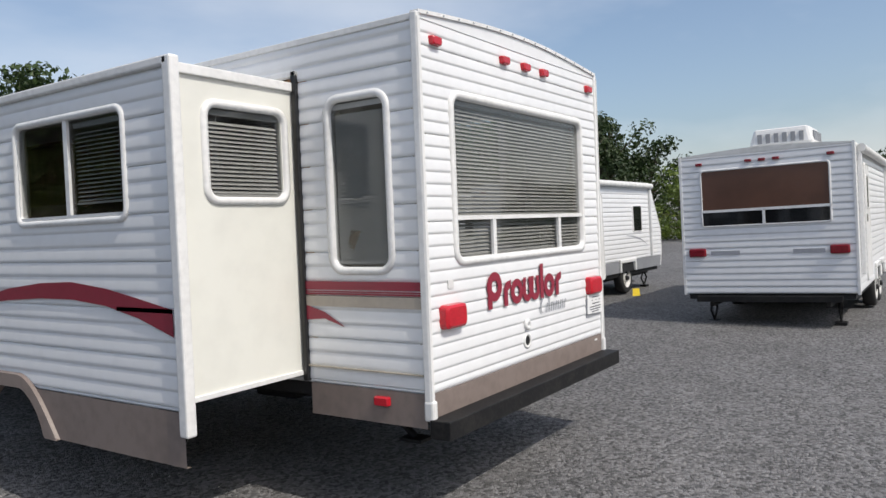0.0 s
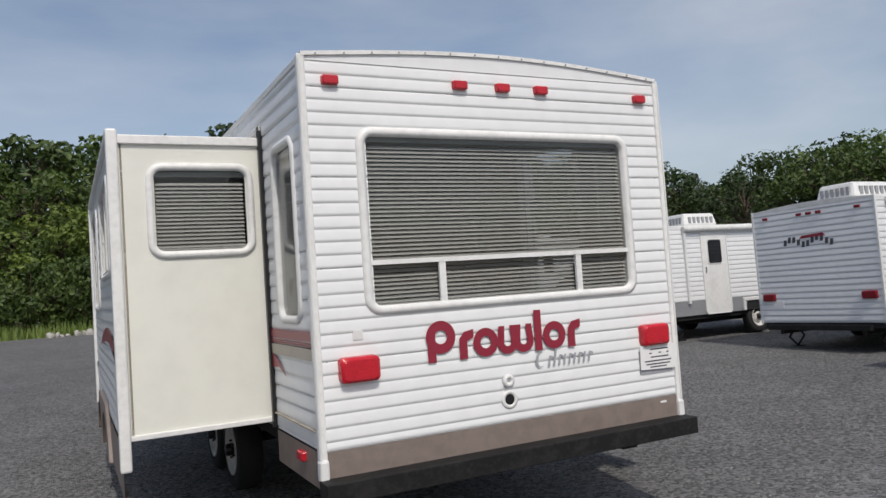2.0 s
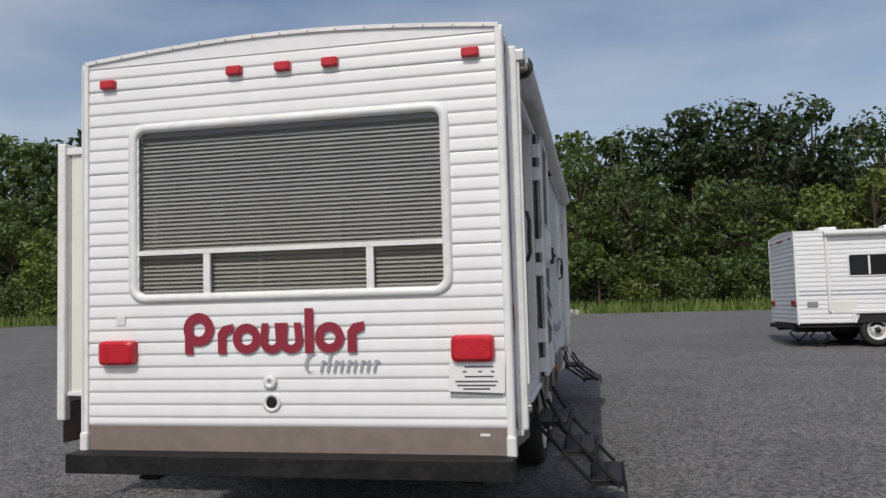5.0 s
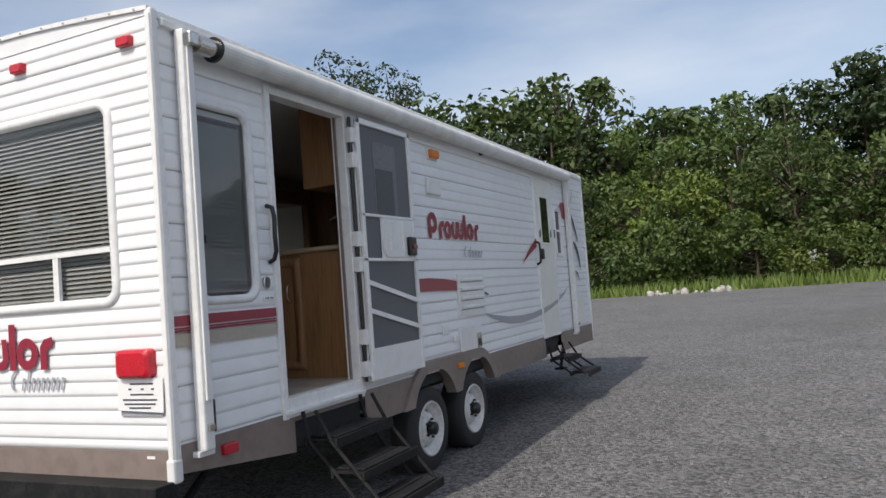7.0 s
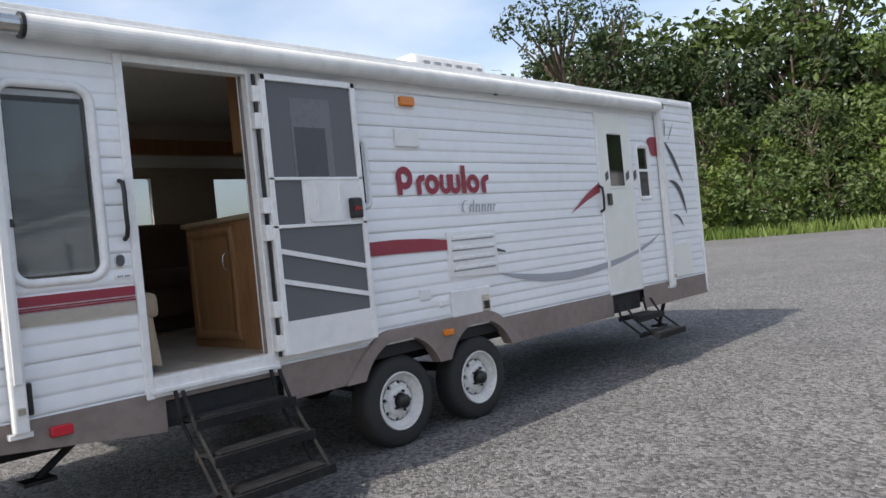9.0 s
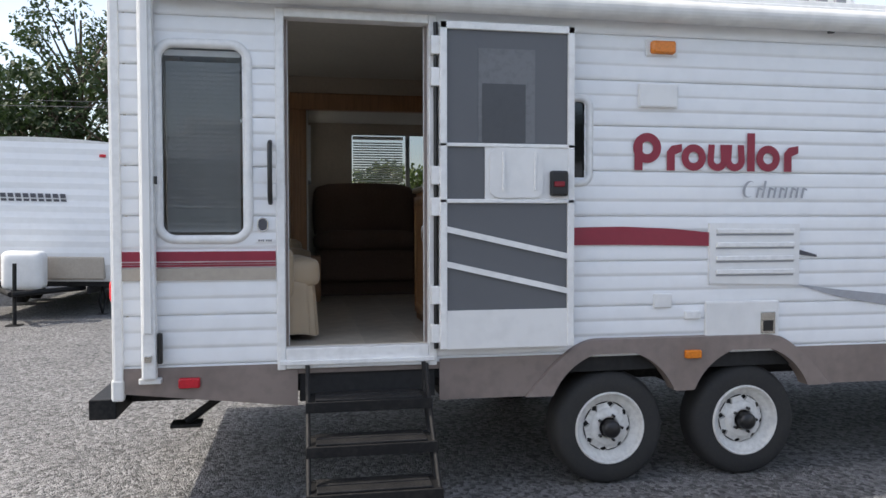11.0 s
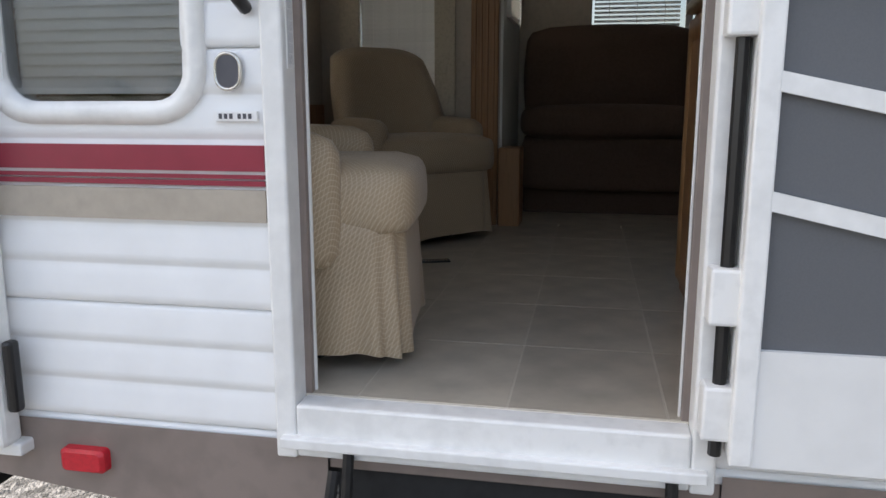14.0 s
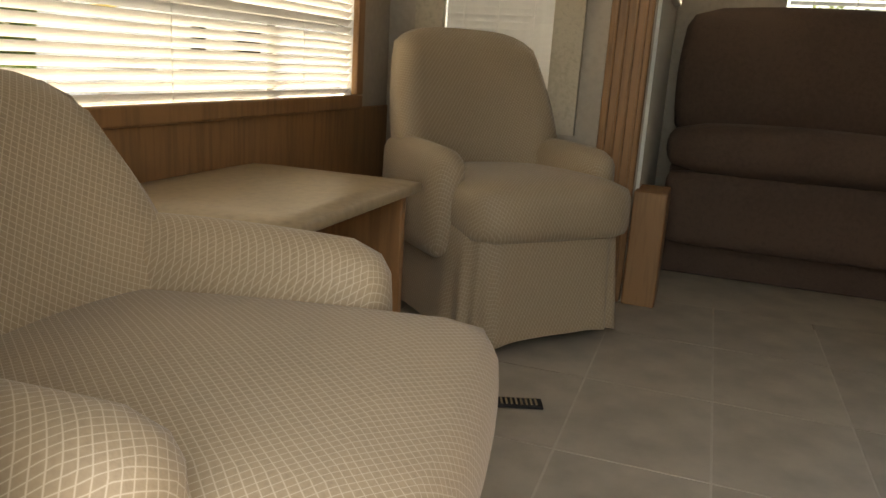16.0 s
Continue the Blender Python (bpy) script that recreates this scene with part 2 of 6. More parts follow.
GRAVEL = gravel_material()
STONE = material("loose_gravel_stone", (0.24, 0.237, 0.235), 0.85, vary=0.2, grain=30, blotch=9)
MEADOW = material("grassy_soil", (0.11, 0.13, 0.045), 0.9, vary=0.2, grain=3, blotch=0.4, bump=0.5, bump_scale=5)
TILE = material("taupe_vinyl_tile", (0.47, 0.42, 0.345), 0.38, vary=0.13, grain=9, blotch=2.5, per_piece=0.06)
GROUT = material("tile_joint", (0.56, 0.52, 0.45), 0.6, vary=0.06)


# ---- mesh helpers ----
def mesh_object(name, verts, faces, mat, parent=None, smooth=False):
    me = bpy.data.meshes.new(name)
    me.from_pydata([tuple(v) for v in verts], [], faces)
    bm = bmesh.new()
    bm.from_mesh(me)
    bmesh.ops.recalc_face_normals(bm, faces=bm.faces)
    bm.to_mesh(me)
    bm.free()
    if mat:
        me.materials.append(mat)
    if smooth:
        me.polygons.foreach_set("use_smooth", [True] * len(me.polygons))
    ob = new(name, me)
    ob.parent = parent
    return ob


def from_bm(name, bm, mat, parent=None, smooth=False):
    bmesh.ops.recalc_face_normals(bm, faces=bm.faces)
    me = bpy.data.meshes.new(name)
    bm.to_mesh(me)
    bm.free()
    me.materials.append(mat)
    if smooth:
        me.polygons.foreach_set("use_smooth", [True] * len(me.polygons))
    ob = new(name, me)
    ob.parent = parent
    return ob


def pieces(name, verts, faces, mat, parent, smooth=False):
    """One object for each run of faces that hang together."""
    root = list(range(len(verts)))

    def find(i):
        while root[i] != i:
            root[i] = root[root[i]]
            i = root[i]
        return i

    for f in faces:
        for v in f[1:]:
            root[find(v)] = find(f[0])
    runs = {}
    for f in faces:
        runs.setdefault(find(f[0]), []).append(f)
    out = []
    for fs in runs.values():
        used_v = sorted({v for f in fs for v in f})
        at = {v: i for i, v in enumerate(used_v)}
        out.append(mesh_object(name, [verts[v] for v in used_v], [tuple(at[v] for v in f) for f in fs], mat, parent, smooth))
    return out


def add_box(bm, x0, x1, y0, y1, z0, z1, bevel=0.0, m=None):
    r = bmesh.ops.create_cube(bm, size=1)["verts"]
    for v in r:
        v.co = Vector(((x0 + x1) / 2 + v.co.x * (x1 - x0), (y0 + y1) / 2 + v.co.y * (y1 - y0), (z0 + z1) / 2 + v.co.z * (z1 - z0)))
    if bevel:
        es = list({e for v in r for e in v.link_edges})
        out = bmesh.ops.bevel(bm, geom=es, offset=bevel, segments=2, affect="EDGES", profile=0.5)
        r = list({v for f in out["faces"] for v in f.verts} | {v for v in r if v.is_valid})
    if m is not None:
        bmesh.ops.transform(bm, matrix=m, verts=[v for v in r if v.is_valid])


def box(name, x0, x1, y0, y1, z0, z1, mat, parent=None, bevel=0.004, m=None):
    bm = bmesh.new()
    add_box(bm, x0, x1, y0, y1, z0, z1, bevel, m)
    return from_bm(name, bm, mat, parent)


def add_rod(bm, a, b, r0, r1=None, n=12):
    a, b = Vector(a), Vector(b)
    d = b - a
    m = Matrix.Translation((a + b) / 2) @ d.to_track_quat("Z", "Y").to_matrix().to_4x4()
    bmesh.ops.create_cone(bm, cap_ends=True, segments=n, radius1=r0, radius2=r0 if r1 is None else r1, depth=d.length, matrix=m)


def rod(name, a, b, r, mat, parent=None, n=14):
    bm = bmesh.new()
    add_rod(bm, a, b, r, n=n)
    return from_bm(name, bm, mat, parent, smooth=False)


def tube(name, pts, r, mat, parent=None):
    """A bent rod along points."""
    cu = bpy.data.curves.new(name, "CURVE")
    cu.dimensions, cu.bevel_depth, cu.bevel_resolution = "3D", r, 2
    sp = cu.splines.new("POLY")
    sp.points.add(len(pts) - 1)
    for p, q in zip(sp.points, pts):
        p.co = (*q, 1)
    cu.materials.append(mat)
    ob = new(name, cu)
    ob.parent = parent
    return ob


class Plane:
    """A wall plane: u runs along it, z up, d outward."""

    def __init__(self, origin, u, n):
        self.o, self.u, self.n = Vector(origin), Vector(u), Vector(n)

    def at(self, u, z, d=0.0):
        return self.o + self.u * u + self.n * d + Vector((0, 0, z))


def rounded(w, h, r, n=6):
    """A rounded rectangle about the middle, counter-clockwise."""
    pts = []
    for cx, cy, a0 in ((w / 2 - r, h / 2 - r, 0), (-w / 2 + r, h / 2 - r, 90), (-w / 2 + r, -h / 2 + r, 180), (w / 2 - r, -h / 2 + r, 270)):
        for k in range(n + 1):
            a = radians(a0 + 90 * k / n)
            pts.append((cx + r * math.cos(a), cy + r * math.sin(a)))
    return pts


def slab(name, P, poly, d0, d1, mat, parent=None):
    """A flat polygon of (u, z) points on plane P, from depth d0 to d1."""
    n = len(poly)
    vs = [P.at(u, z, d0) for u, z in poly] + [P.at(u, z, d1) for u, z in poly]
    fs = [tuple(range(n)), tuple(range(2 * n - 1, n - 1, -1))] + [(i, (i + 1) % n, n + (i + 1) % n, n + i) for i in range(n)]
    return mesh_object(name, vs, fs, mat, parent)


def ring(name, P, cu, cz, outer, inner, d0, d1, mat, parent=None):
    """A frame between two outlines with equal counts of points, with a rolled front edge."""
    n = len(outer)
    mid = [((a[0] + b[0]) / 2, (a[1] + b[1]) / 2) for a, b in zip(outer, inner)]
    loops = [(outer, d0), (outer, d0 + (d1 - d0) * 0.6), (mid, d1), (inner, d0 + (d1 - d0) * 0.6), (inner, d0 - 0.05)]
    vs = [P.at(cu + u, cz + z, d) for lp, d in loops for u, z in lp]
    fs = [(k * n + i, k * n + (i + 1) % n, (k + 1) * n + (i + 1) % n, (k + 1) * n + i) for k in range(4) for i in range(n)]
    return mesh_object(name, vs, fs, mat, parent, smooth=True)


def siding(name, P, ulen, z0, z1, course, ribs, depth, mat, parent, holes=(), umax=None, piece="siding_panel", base=0.0):
    """Ribbed sheet metal in courses with a recessed joint between them. holes: (u0, u1, z0, z1). umax: the sheet's end at a height."""
    wall = new(name)
    wall.parent = parent
    rib = course / ribs

    def lift(z):
        f = ((z - base) / rib) % 1.0
        return depth * (0.62 + 0.38 * math.cos(math.pi * (f - 0.2))) * min(1.0, f / 0.07, (1 - f) / 0.12)

    k0, k1 = math.floor((z0 - base) / course), math.ceil((z1 - base) / course)
    for k in range(k0, k1):
        a, b = max(z0, base + k * course), min(z1, base + (k + 1) * course)
        if b - a < 0.004:
            continue
        zs = {a, b, *(h for H in holes for h in H[2:] if a < h < b)}
        for i in range(ribs):
            for f in (0.01, 0.07, 0.25, 0.45, 0.66, 0.88, 0.95):
                z = base + k * course + (i + f) * rib
                if a < z < b:
                    zs.add(z)
        zs = sorted(zs)
        us = sorted({0.0, ulen, *(h for H in holes for h in H[:2] if 0 < h < ulen)})
        vs, fs, at = [], [], {}

        def vert(i, j):
            if (i, j) not in at:
                z = zs[i]
                u = us[j] if umax is None else min(us[j], umax(z))
                d = -0.008 if i == 0 or i == len(zs) - 1 else lift(z)
                at[i, j] = len(vs)
                vs.append(P.at(u, z, d))
            return at[i, j]

        for i in range(len(zs) - 1):
            for j in range(len(us) - 1):
                um, zm = (us[j] + us[j + 1]) / 2, (zs[i] + zs[i + 1]) / 2
                if any(H[0] < um < H[1] and H[2] < zm < H[3] for H in holes):
                    continue
                fs.append((vert(i, j), vert(i, j + 1), vert(i + 1, j + 1), vert(i + 1, j)))
        if fs:
            pieces(piece, vs, fs, mat, wall, smooth=True)
    return wall


def sheet(name, P, ulen, z0, z1, d, thick, mat, parent, holes=()):
    """A flat board on a plane with openings cut through it."""
    us = sorted({0.0, ulen, *(h for H in holes for h in H[:2] if 0 < h < ulen)})
    zs = sorted({z0, z1, *(h for H in holes for h in H[2:] if z0 < h < z1)})
    bm = bmesh.new()
    at = {}
    for i, z in enumerate(zs):
        for j, u in enumerate(us):
            at[i, j] = bm.verts.new(P.at(u, z, d))
    for i in range(len(zs) - 1):
        for j in range(len(us) - 1):
            um, zm = (us[j] + us[j + 1]) / 2, (zs[i] + zs[i + 1]) / 2
            if not any(H[0] < um < H[1] and H[2] < zm < H[3] for H in holes):
                bm.faces.new((at[i, j], at[i, j + 1], at[i + 1, j + 1], at[i + 1, j]))
    ex = bmesh.ops.extrude_face_region(bm, geom=bm.faces[:])
    bmesh.ops.translate(bm, vec=P.n * -thick, verts=[v for v in ex["geom"] if isinstance(v, bmesh.types.BMVert)])
    for v in [v for v in bm.verts if not v.link_faces]:
        bm.verts.remove(v)
    return from_bm(name, bm, mat, parent)


def window(P, cu, cz, w, h, parent, r=0.09, rim=0.045, glass=None, bars=(), label="", frame=TRIM, d=0.022, shade=True):
    """A framed window: frame with pane and glazing bars under it. bars: ('h', z) or ('v', u, z0, z1) from the middle."""
    f = ring("window", P, cu, cz, rounded(w, h, r), rounded(w - 2 * rim, h - 2 * rim, max(r - rim, 0.01)), -0.004, d, frame, parent)
    if label:
        tagged(f, label)
    pane = slab("pane", P, [(cu + u, cz + z) for u, z in rounded(w - 2 * rim + 0.006, h - 2 * rim + 0.006, max(r - rim, 0.01))], -0.016, -0.011, glass or DARKGLASS, f)
    if glass is GLASS:
        pane.visible_shadow = False
    for bar in bars:
        if bar[0] == "h":
            slab("glazing_bar", P, [(cu - w / 2 + rim, cz + bar[1] - 0.013), (cu + w / 2 - rim, cz + bar[1] - 0.013), (cu + w / 2 - rim, cz + bar[1] + 0.013), (cu - w / 2 + rim, cz + bar[1] + 0.013)], -0.014, 0.008, frame, f)
        else:
            slab("glazing_bar", P, [(cu + bar[1] - 0.02, cz + bar[2]), (cu + bar[1] + 0.02, cz + bar[2]), (cu + bar[1] + 0.02, cz + bar[3]), (cu + bar[1] - 0.02, cz + bar[3])], -0.013, 0.006, frame, f)
    return f


def blind(P, u0, u1, z0, z1, d, step, tilt, parent, mat=BLIND, width=0.025):
    """A venetian blind: head rail, slats, cords, bottom rail."""
    head = box("window_blind", 0, 1, 0, 1, 0, 1, mat, parent, 0)
    head.data.clear_geometry()
    vs, fs = [], []
    for a, b, e in ((z1 - 0.03, z1, 0.015), (z0, z0 + 0.012, 0.011)):
        k = len(vs)
        vs += [P.at(u, z, d + s) for u in (u0, u1) for z in (a, b) for s in (-e, e)]
        fs += [tuple(k + i for i in q) for q in ((0, 1, 3, 2), (4, 5, 7, 6), (0, 1, 5, 4), (2, 3, 7, 6), (0, 2, 6, 4), (1, 3, 7, 5))]
    for cu in (u0 + (u1 - u0) * 0.18, u0 + (u1 - u0) * 0.5, u0 + (u1 - u0) * 0.82):
        k = len(vs)
        vs += [P.at(cu + e, z, d + 0.014) for e in (-0.0015, 0.0015) for z in (z0, z1)]
        fs.append((k, k + 1, k + 3, k + 2))
    head.data.from_pydata([tuple(v) for v in vs], [], fs)
    n = int((z1 - 0.04 - z0 - 0.02) / step)
    c, s = math.cos(radians(tilt)) * width / 2, math.sin(radians(tilt)) * width / 2
    first = None
    for k in range(n):
        z = z0 + 0.025 + k * step
        if first is None:
            pr = [(-c, -s), (-c * 0.4, -s * 0.4 + 0.0015), (c * 0.4, s * 0.4 + 0.0015), (c, s)]
            vs = [P.at(u, zz, d + dd) - P.at(0, 0, 0) for u in (u0 + 0.004, u1 - 0.004) for dd, zz in pr]
            first = mesh_object("slat", vs, [(i, i + 1, i + 5, i + 4) for i in range(3)], mat, head, smooth=True)
            ob = first
        else:
            ob = new("slat", first.data)
            ob.parent = head
        ob.location = P.at(0, z, 0)
    return head


# ---- ground ----
def ground_z(y):
    return 0.024 * (y - 2.8) - 0.02


ground = mesh_object("ground", [(x, y, ground_z(y)) for y in (-400, 400) for x in (-400, 400)], [(0, 1, 3, 2)], GRAVEL)
tagged(ground, "grey crushed gravel lot sloping gently up to the woods", "ground", kind="structure")


def strip(name, pts, mat, lift):
    ob = mesh_object(name, [(x, y, ground_z(y) + lift) for x, y in pts], [tuple(range(len(pts)))], mat)
    return tagged(ob, "rough grassy verge at the foot of the woods", "grass verge", kind="structure")


strip("verge", [(-90, 37.5), (-30, 38.5), (0, 37.5), (20, 39), (34, 36), (120, 60), (120, 190), (-90, 190)], MEADOW, 0.012)
strip("verge", [(-34, -120), (-34, 60), (-160, 60), (-160, -120)], MEADOW, 0.016)
strip("verge", [(62, -120), (160, -120), (160, 60), (58, 40)], MEADOW, 0.02)


# ---- wheels ----
def wheel(P, cu, cz, parent, R=0.337, width=0.2, spokes=8, mat=RIM):
    """A tyre with a spoked rim, on the plane P with its outer side outward."""
    hub = new("wheel")
    hub.parent = parent
    n = 40
    prof = [(0.205, -0.004), (0.222, 0.0), (0.30, 0.004), (0.325, -0.012), (R, -0.045), (R, -width + 0.03), (0.30, -width), (0.205, -width)]

    def lathe(nm, pr, m, closed=True):
        vs, fs = [], []
        for i in range(n):
            a = 2 * math.pi * i / n
            vs += [P.at(cu + r * math.cos(a), cz + r * math.sin(a), d) for r, d in pr]
        k = len(pr)
        for i in range(n):
            for j in range(k - (0 if closed else 1)):
                fs.append((i * k + j, i * k + (j + 1) % k, (i + 1) % n * k + (j + 1) % k, (i + 1) % n * k + j))
        return mesh_object(nm, vs, fs, m, hub, smooth=True)

    lathe("tyre", prof, RUBBER)
    # rim: rolled flange, broad sloping lip, and a disc with eight three-cornered openings
    lathe("rim", [(0.214, -0.002), (0.210, 0.008), (0.203, 0.008), (0.197, 0.0), (0.190, -0.022), (0.180, -0.030), (0.168, -0.033), (0.160, -0.046), (0.147, -0.050), (0.147, -0.066), (0.19, -0.068)], mat)
    lathe("rim", [(0.112, -0.028), (0.098, -0.018), (0.072, -0.014), (0.06, -0.014), (0.06, -0.05), (0.112, -0.05)], mat)
    vs, fs = [], []
    for i in range(spokes):
        a = 2 * math.pi * (i + 0.3) / spokes
        k = len(vs)
        for r, half, d in ((0.108, 0.395, -0.026), (0.117, 0.365, -0.032), (0.134, 0.235, -0.044), (0.140, 0.265, -0.047), (0.150, 0.395, -0.050)):
            for sg in (-half, half):
                for dd in (0, -0.02):
                    vs.append(P.at(cu + r * math.cos(a + sg), cz + r * math.sin(a + sg), d + dd))
        for q in range(4):
            b = k + 4 * q
            fs += [(b, b + 2, b + 6, b + 4), (b + 1, b + 3, b + 7, b + 5), (b, b + 1, b + 5, b + 4), (b + 2, b + 3, b + 7, b + 6)]
    pieces("spoke", vs, fs, mat, hub)
    lathe("hub_cap", [(0.0005, 0.05), (0.036, 0.047), (0.05, 0.036), (0.054, -0.03), (0.0005, -0.03)], BLACKPLASTIC, closed=False)
    for i in range(5):
        a = 2 * math.pi * i / 5
        p = P.at(cu + 0.073 * math.cos(a), cz + 0.073 * math.sin(a), -0.015)
        rod("lug_nut", p, p + P.n * 0.022, 0.0095, BLACKPLASTIC, hub, 6)
    lathe("brake_drum", [(0.0005, -0.06), (0.15, -0.06), (0.15, -0.14), (0.0005, -0.14)], UNDER, closed=False)
    return hub


def word_marks(name, P, u0, z0, length, height, mat, parent, d=0.0145):
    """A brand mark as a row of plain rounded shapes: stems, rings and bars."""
    bm = bmesh.new()
    plan = (("post", 0.00), ("ring", -0.008, 1.25), ("bar", 0.19), ("ring", 0.31, 1.0), ("cup", 0.442), ("cup", 0.548), ("tall", 0.675), ("ring", 0.765, 1.0), ("bar", 0.905))
    h = height * 0.72

    def patch(pts, hole=None):
        if hole is None:
            vs = [bm.verts.new(P.at(u0 + a * length, z0 + b, d)) for a, b in pts]
            bm.faces.new(vs)
        else:
            n = len(pts)
            o = [bm.verts.new(P.at(u0 + a * length, z0 + b, d)) for a, b in pts]
            i = [bm.verts.new(P.at(u0 + a * length, z0 + b, d)) for a, b in hole]
            for k in range(n):
                bm.faces.new((o[k], o[(k + 1) % n], i[(k + 1) % n], i[k]))

    def circle(ca, cb, r, a0=0, a1=360, n=24):
        return [(ca + r / length * math.cos(radians(a0 + (a1 - a0) * k / n)), cb + r * math.sin(radians(a0 + (a1 - a0) * k / n))) for k in range(n + (a1 - a0 < 360))]

    w = 0.048
    for it in plan:
        k, a = it[0], it[1]
        d += 0.0004
        if k == "post":
            patch([(a, 0), (a + w, 0), (a + w, height * 0.75), (a, height * 0.75)])
        elif k == "tall":
            patch([(a, 0), (a + w, 0), (a + w, height * 1.05), (a, height * 1.05)])
        elif k == "bar":
            patch([(a, 0), (a + w, 0), (a + w, h * 0.6), (a + 0.09, h * 0.72), (a + 0.09, h), (a + w * 0.6, h * 0.93), (a, h * 0.7)])
        elif k == "ring":
            rr = h / 2 * it[2] ** 0.5
            cb = h / 2 if it[2] == 1.0 else height - rr
            ca = a + rr / length * (1 if it[2] != 1.0 else 0.55)
            patch(circle(ca, cb, rr)[:24], circle(ca, cb, rr * 0.42)[:24])
        else:
            ca, rr = a + 0.052, h * 0.42
            o = [(ca - 0.055, h)] + circle(ca, rr, rr * 1.0, 180, 360, 12) + [(ca + 0.055, h)]
            i = [(ca - 0.016, h)] + circle(ca, rr, rr * 0.35, 180, 360, 12) + [(ca + 0.016, h)]
            vo = [bm.verts.new(P.at(u0 + x * length, z0 + y, d)) for x, y in o]
            vi = [bm.verts.new(P.at(u0 + x * length, z0 + y, d)) for x, y in i]
            for q in range(len(o) - 1):
                bm.faces.new((vo[q], vo[q + 1], vi[q + 1], vi[q]))
    return from_bm(name, bm, mat, parent)


def script_marks(name, P, u0, z0, length, height, mat, parent, d=0.0145):
    """A line of small slanted strokes that stands for a brand's second line."""
    bm = bmesh.new()
    x = 0.0
    k = 0
    while x < length - 0.02:
        hh = height * (1.0 if k in (0, 2) else 0.62)
        wid = 0.075 if k == 0 else 0.014
        if k == 0:
            pts = [(x + 0.045 + 0.04 * math.cos(radians(a)), hh / 2 + hh / 2 * math.sin(radians(a)), 0.75) for a in range(60, 301, 20)]
            o = [bm.verts.new(P.at(u0 + a + b * 0.2, z0 + b, d)) for a, b, _ in pts]
            i = [bm.verts.new(P.at(u0 + x + 0.052 + (a - x - 0.045) * 0.72 + b * 0.2, z0 + hh / 2 + (b - hh / 2) * 0.9, d)) for a, b, _ in pts]
            for q in range(len(o) - 1):
                bm.faces.new((o[q], o[q + 1], i[q + 1], i[q]))
            x += 0.1
        else:
            vs = [bm.verts.new(P.at(u0 + x + a + b * 0.2, z0 + b, d)) for a, b in ((0, 0), (wid, 0), (wid, hh), (0, hh))]
            bm.faces.new(vs)
            if k % 2:
                vs = [bm.verts.new(P.at(u0 + x + a + b * 0.2, z0 + b, d)) for a, b in ((0.014, hh * 0.8), (0.034, hh * 0.7), (0.034, hh * 0.85), (0.014, hh))]
                bm.faces.new(vs)
            x += 0.037
        k += 1
    return from_bm(name, bm, mat, parent)


def sweep(name, P, pts, mat, parent, d=0.0145):
    """A painted sweep: pairs of lower and upper height along u."""
    n = len(pts)
    vs = [P.at(u, a, d) for u, a, b in pts] + [P.at(u, b, d) for u, a, b in pts]
    return mesh_object(name, vs, [(i, i + 1, n + i + 1, n + i) for i in range(n - 1)], mat, parent)


def lamp(name, P, u, z, w, h, depth, mat, parent, d=0.008):
    """A lens with a raised, rounded front."""
    o, m2, i = rounded(w, h, min(w, h) * 0.2, 4), rounded(w * 0.97, h * 0.95, min(w, h) * 0.2, 4), rounded(w * 0.82, h * 0.74, min(w, h) * 0.18, 4)
    n = len(o)
    vs = [P.at(u + a, z + b, dd) for lp, dd in ((o, d - 0.008), (m2, d + depth * 0.75), (i, d + depth)) for a, b in lp]
    fs = [(k * n + j, k * n + (j + 1) % n, (k + 1) * n + (j + 1) % n, (k + 1) * n + j) for k in range(2) for j in range(n)]
    fs.append(tuple(range(2 * n, 3 * n)))
    return mesh_object(name, vs, fs, mat, parent)


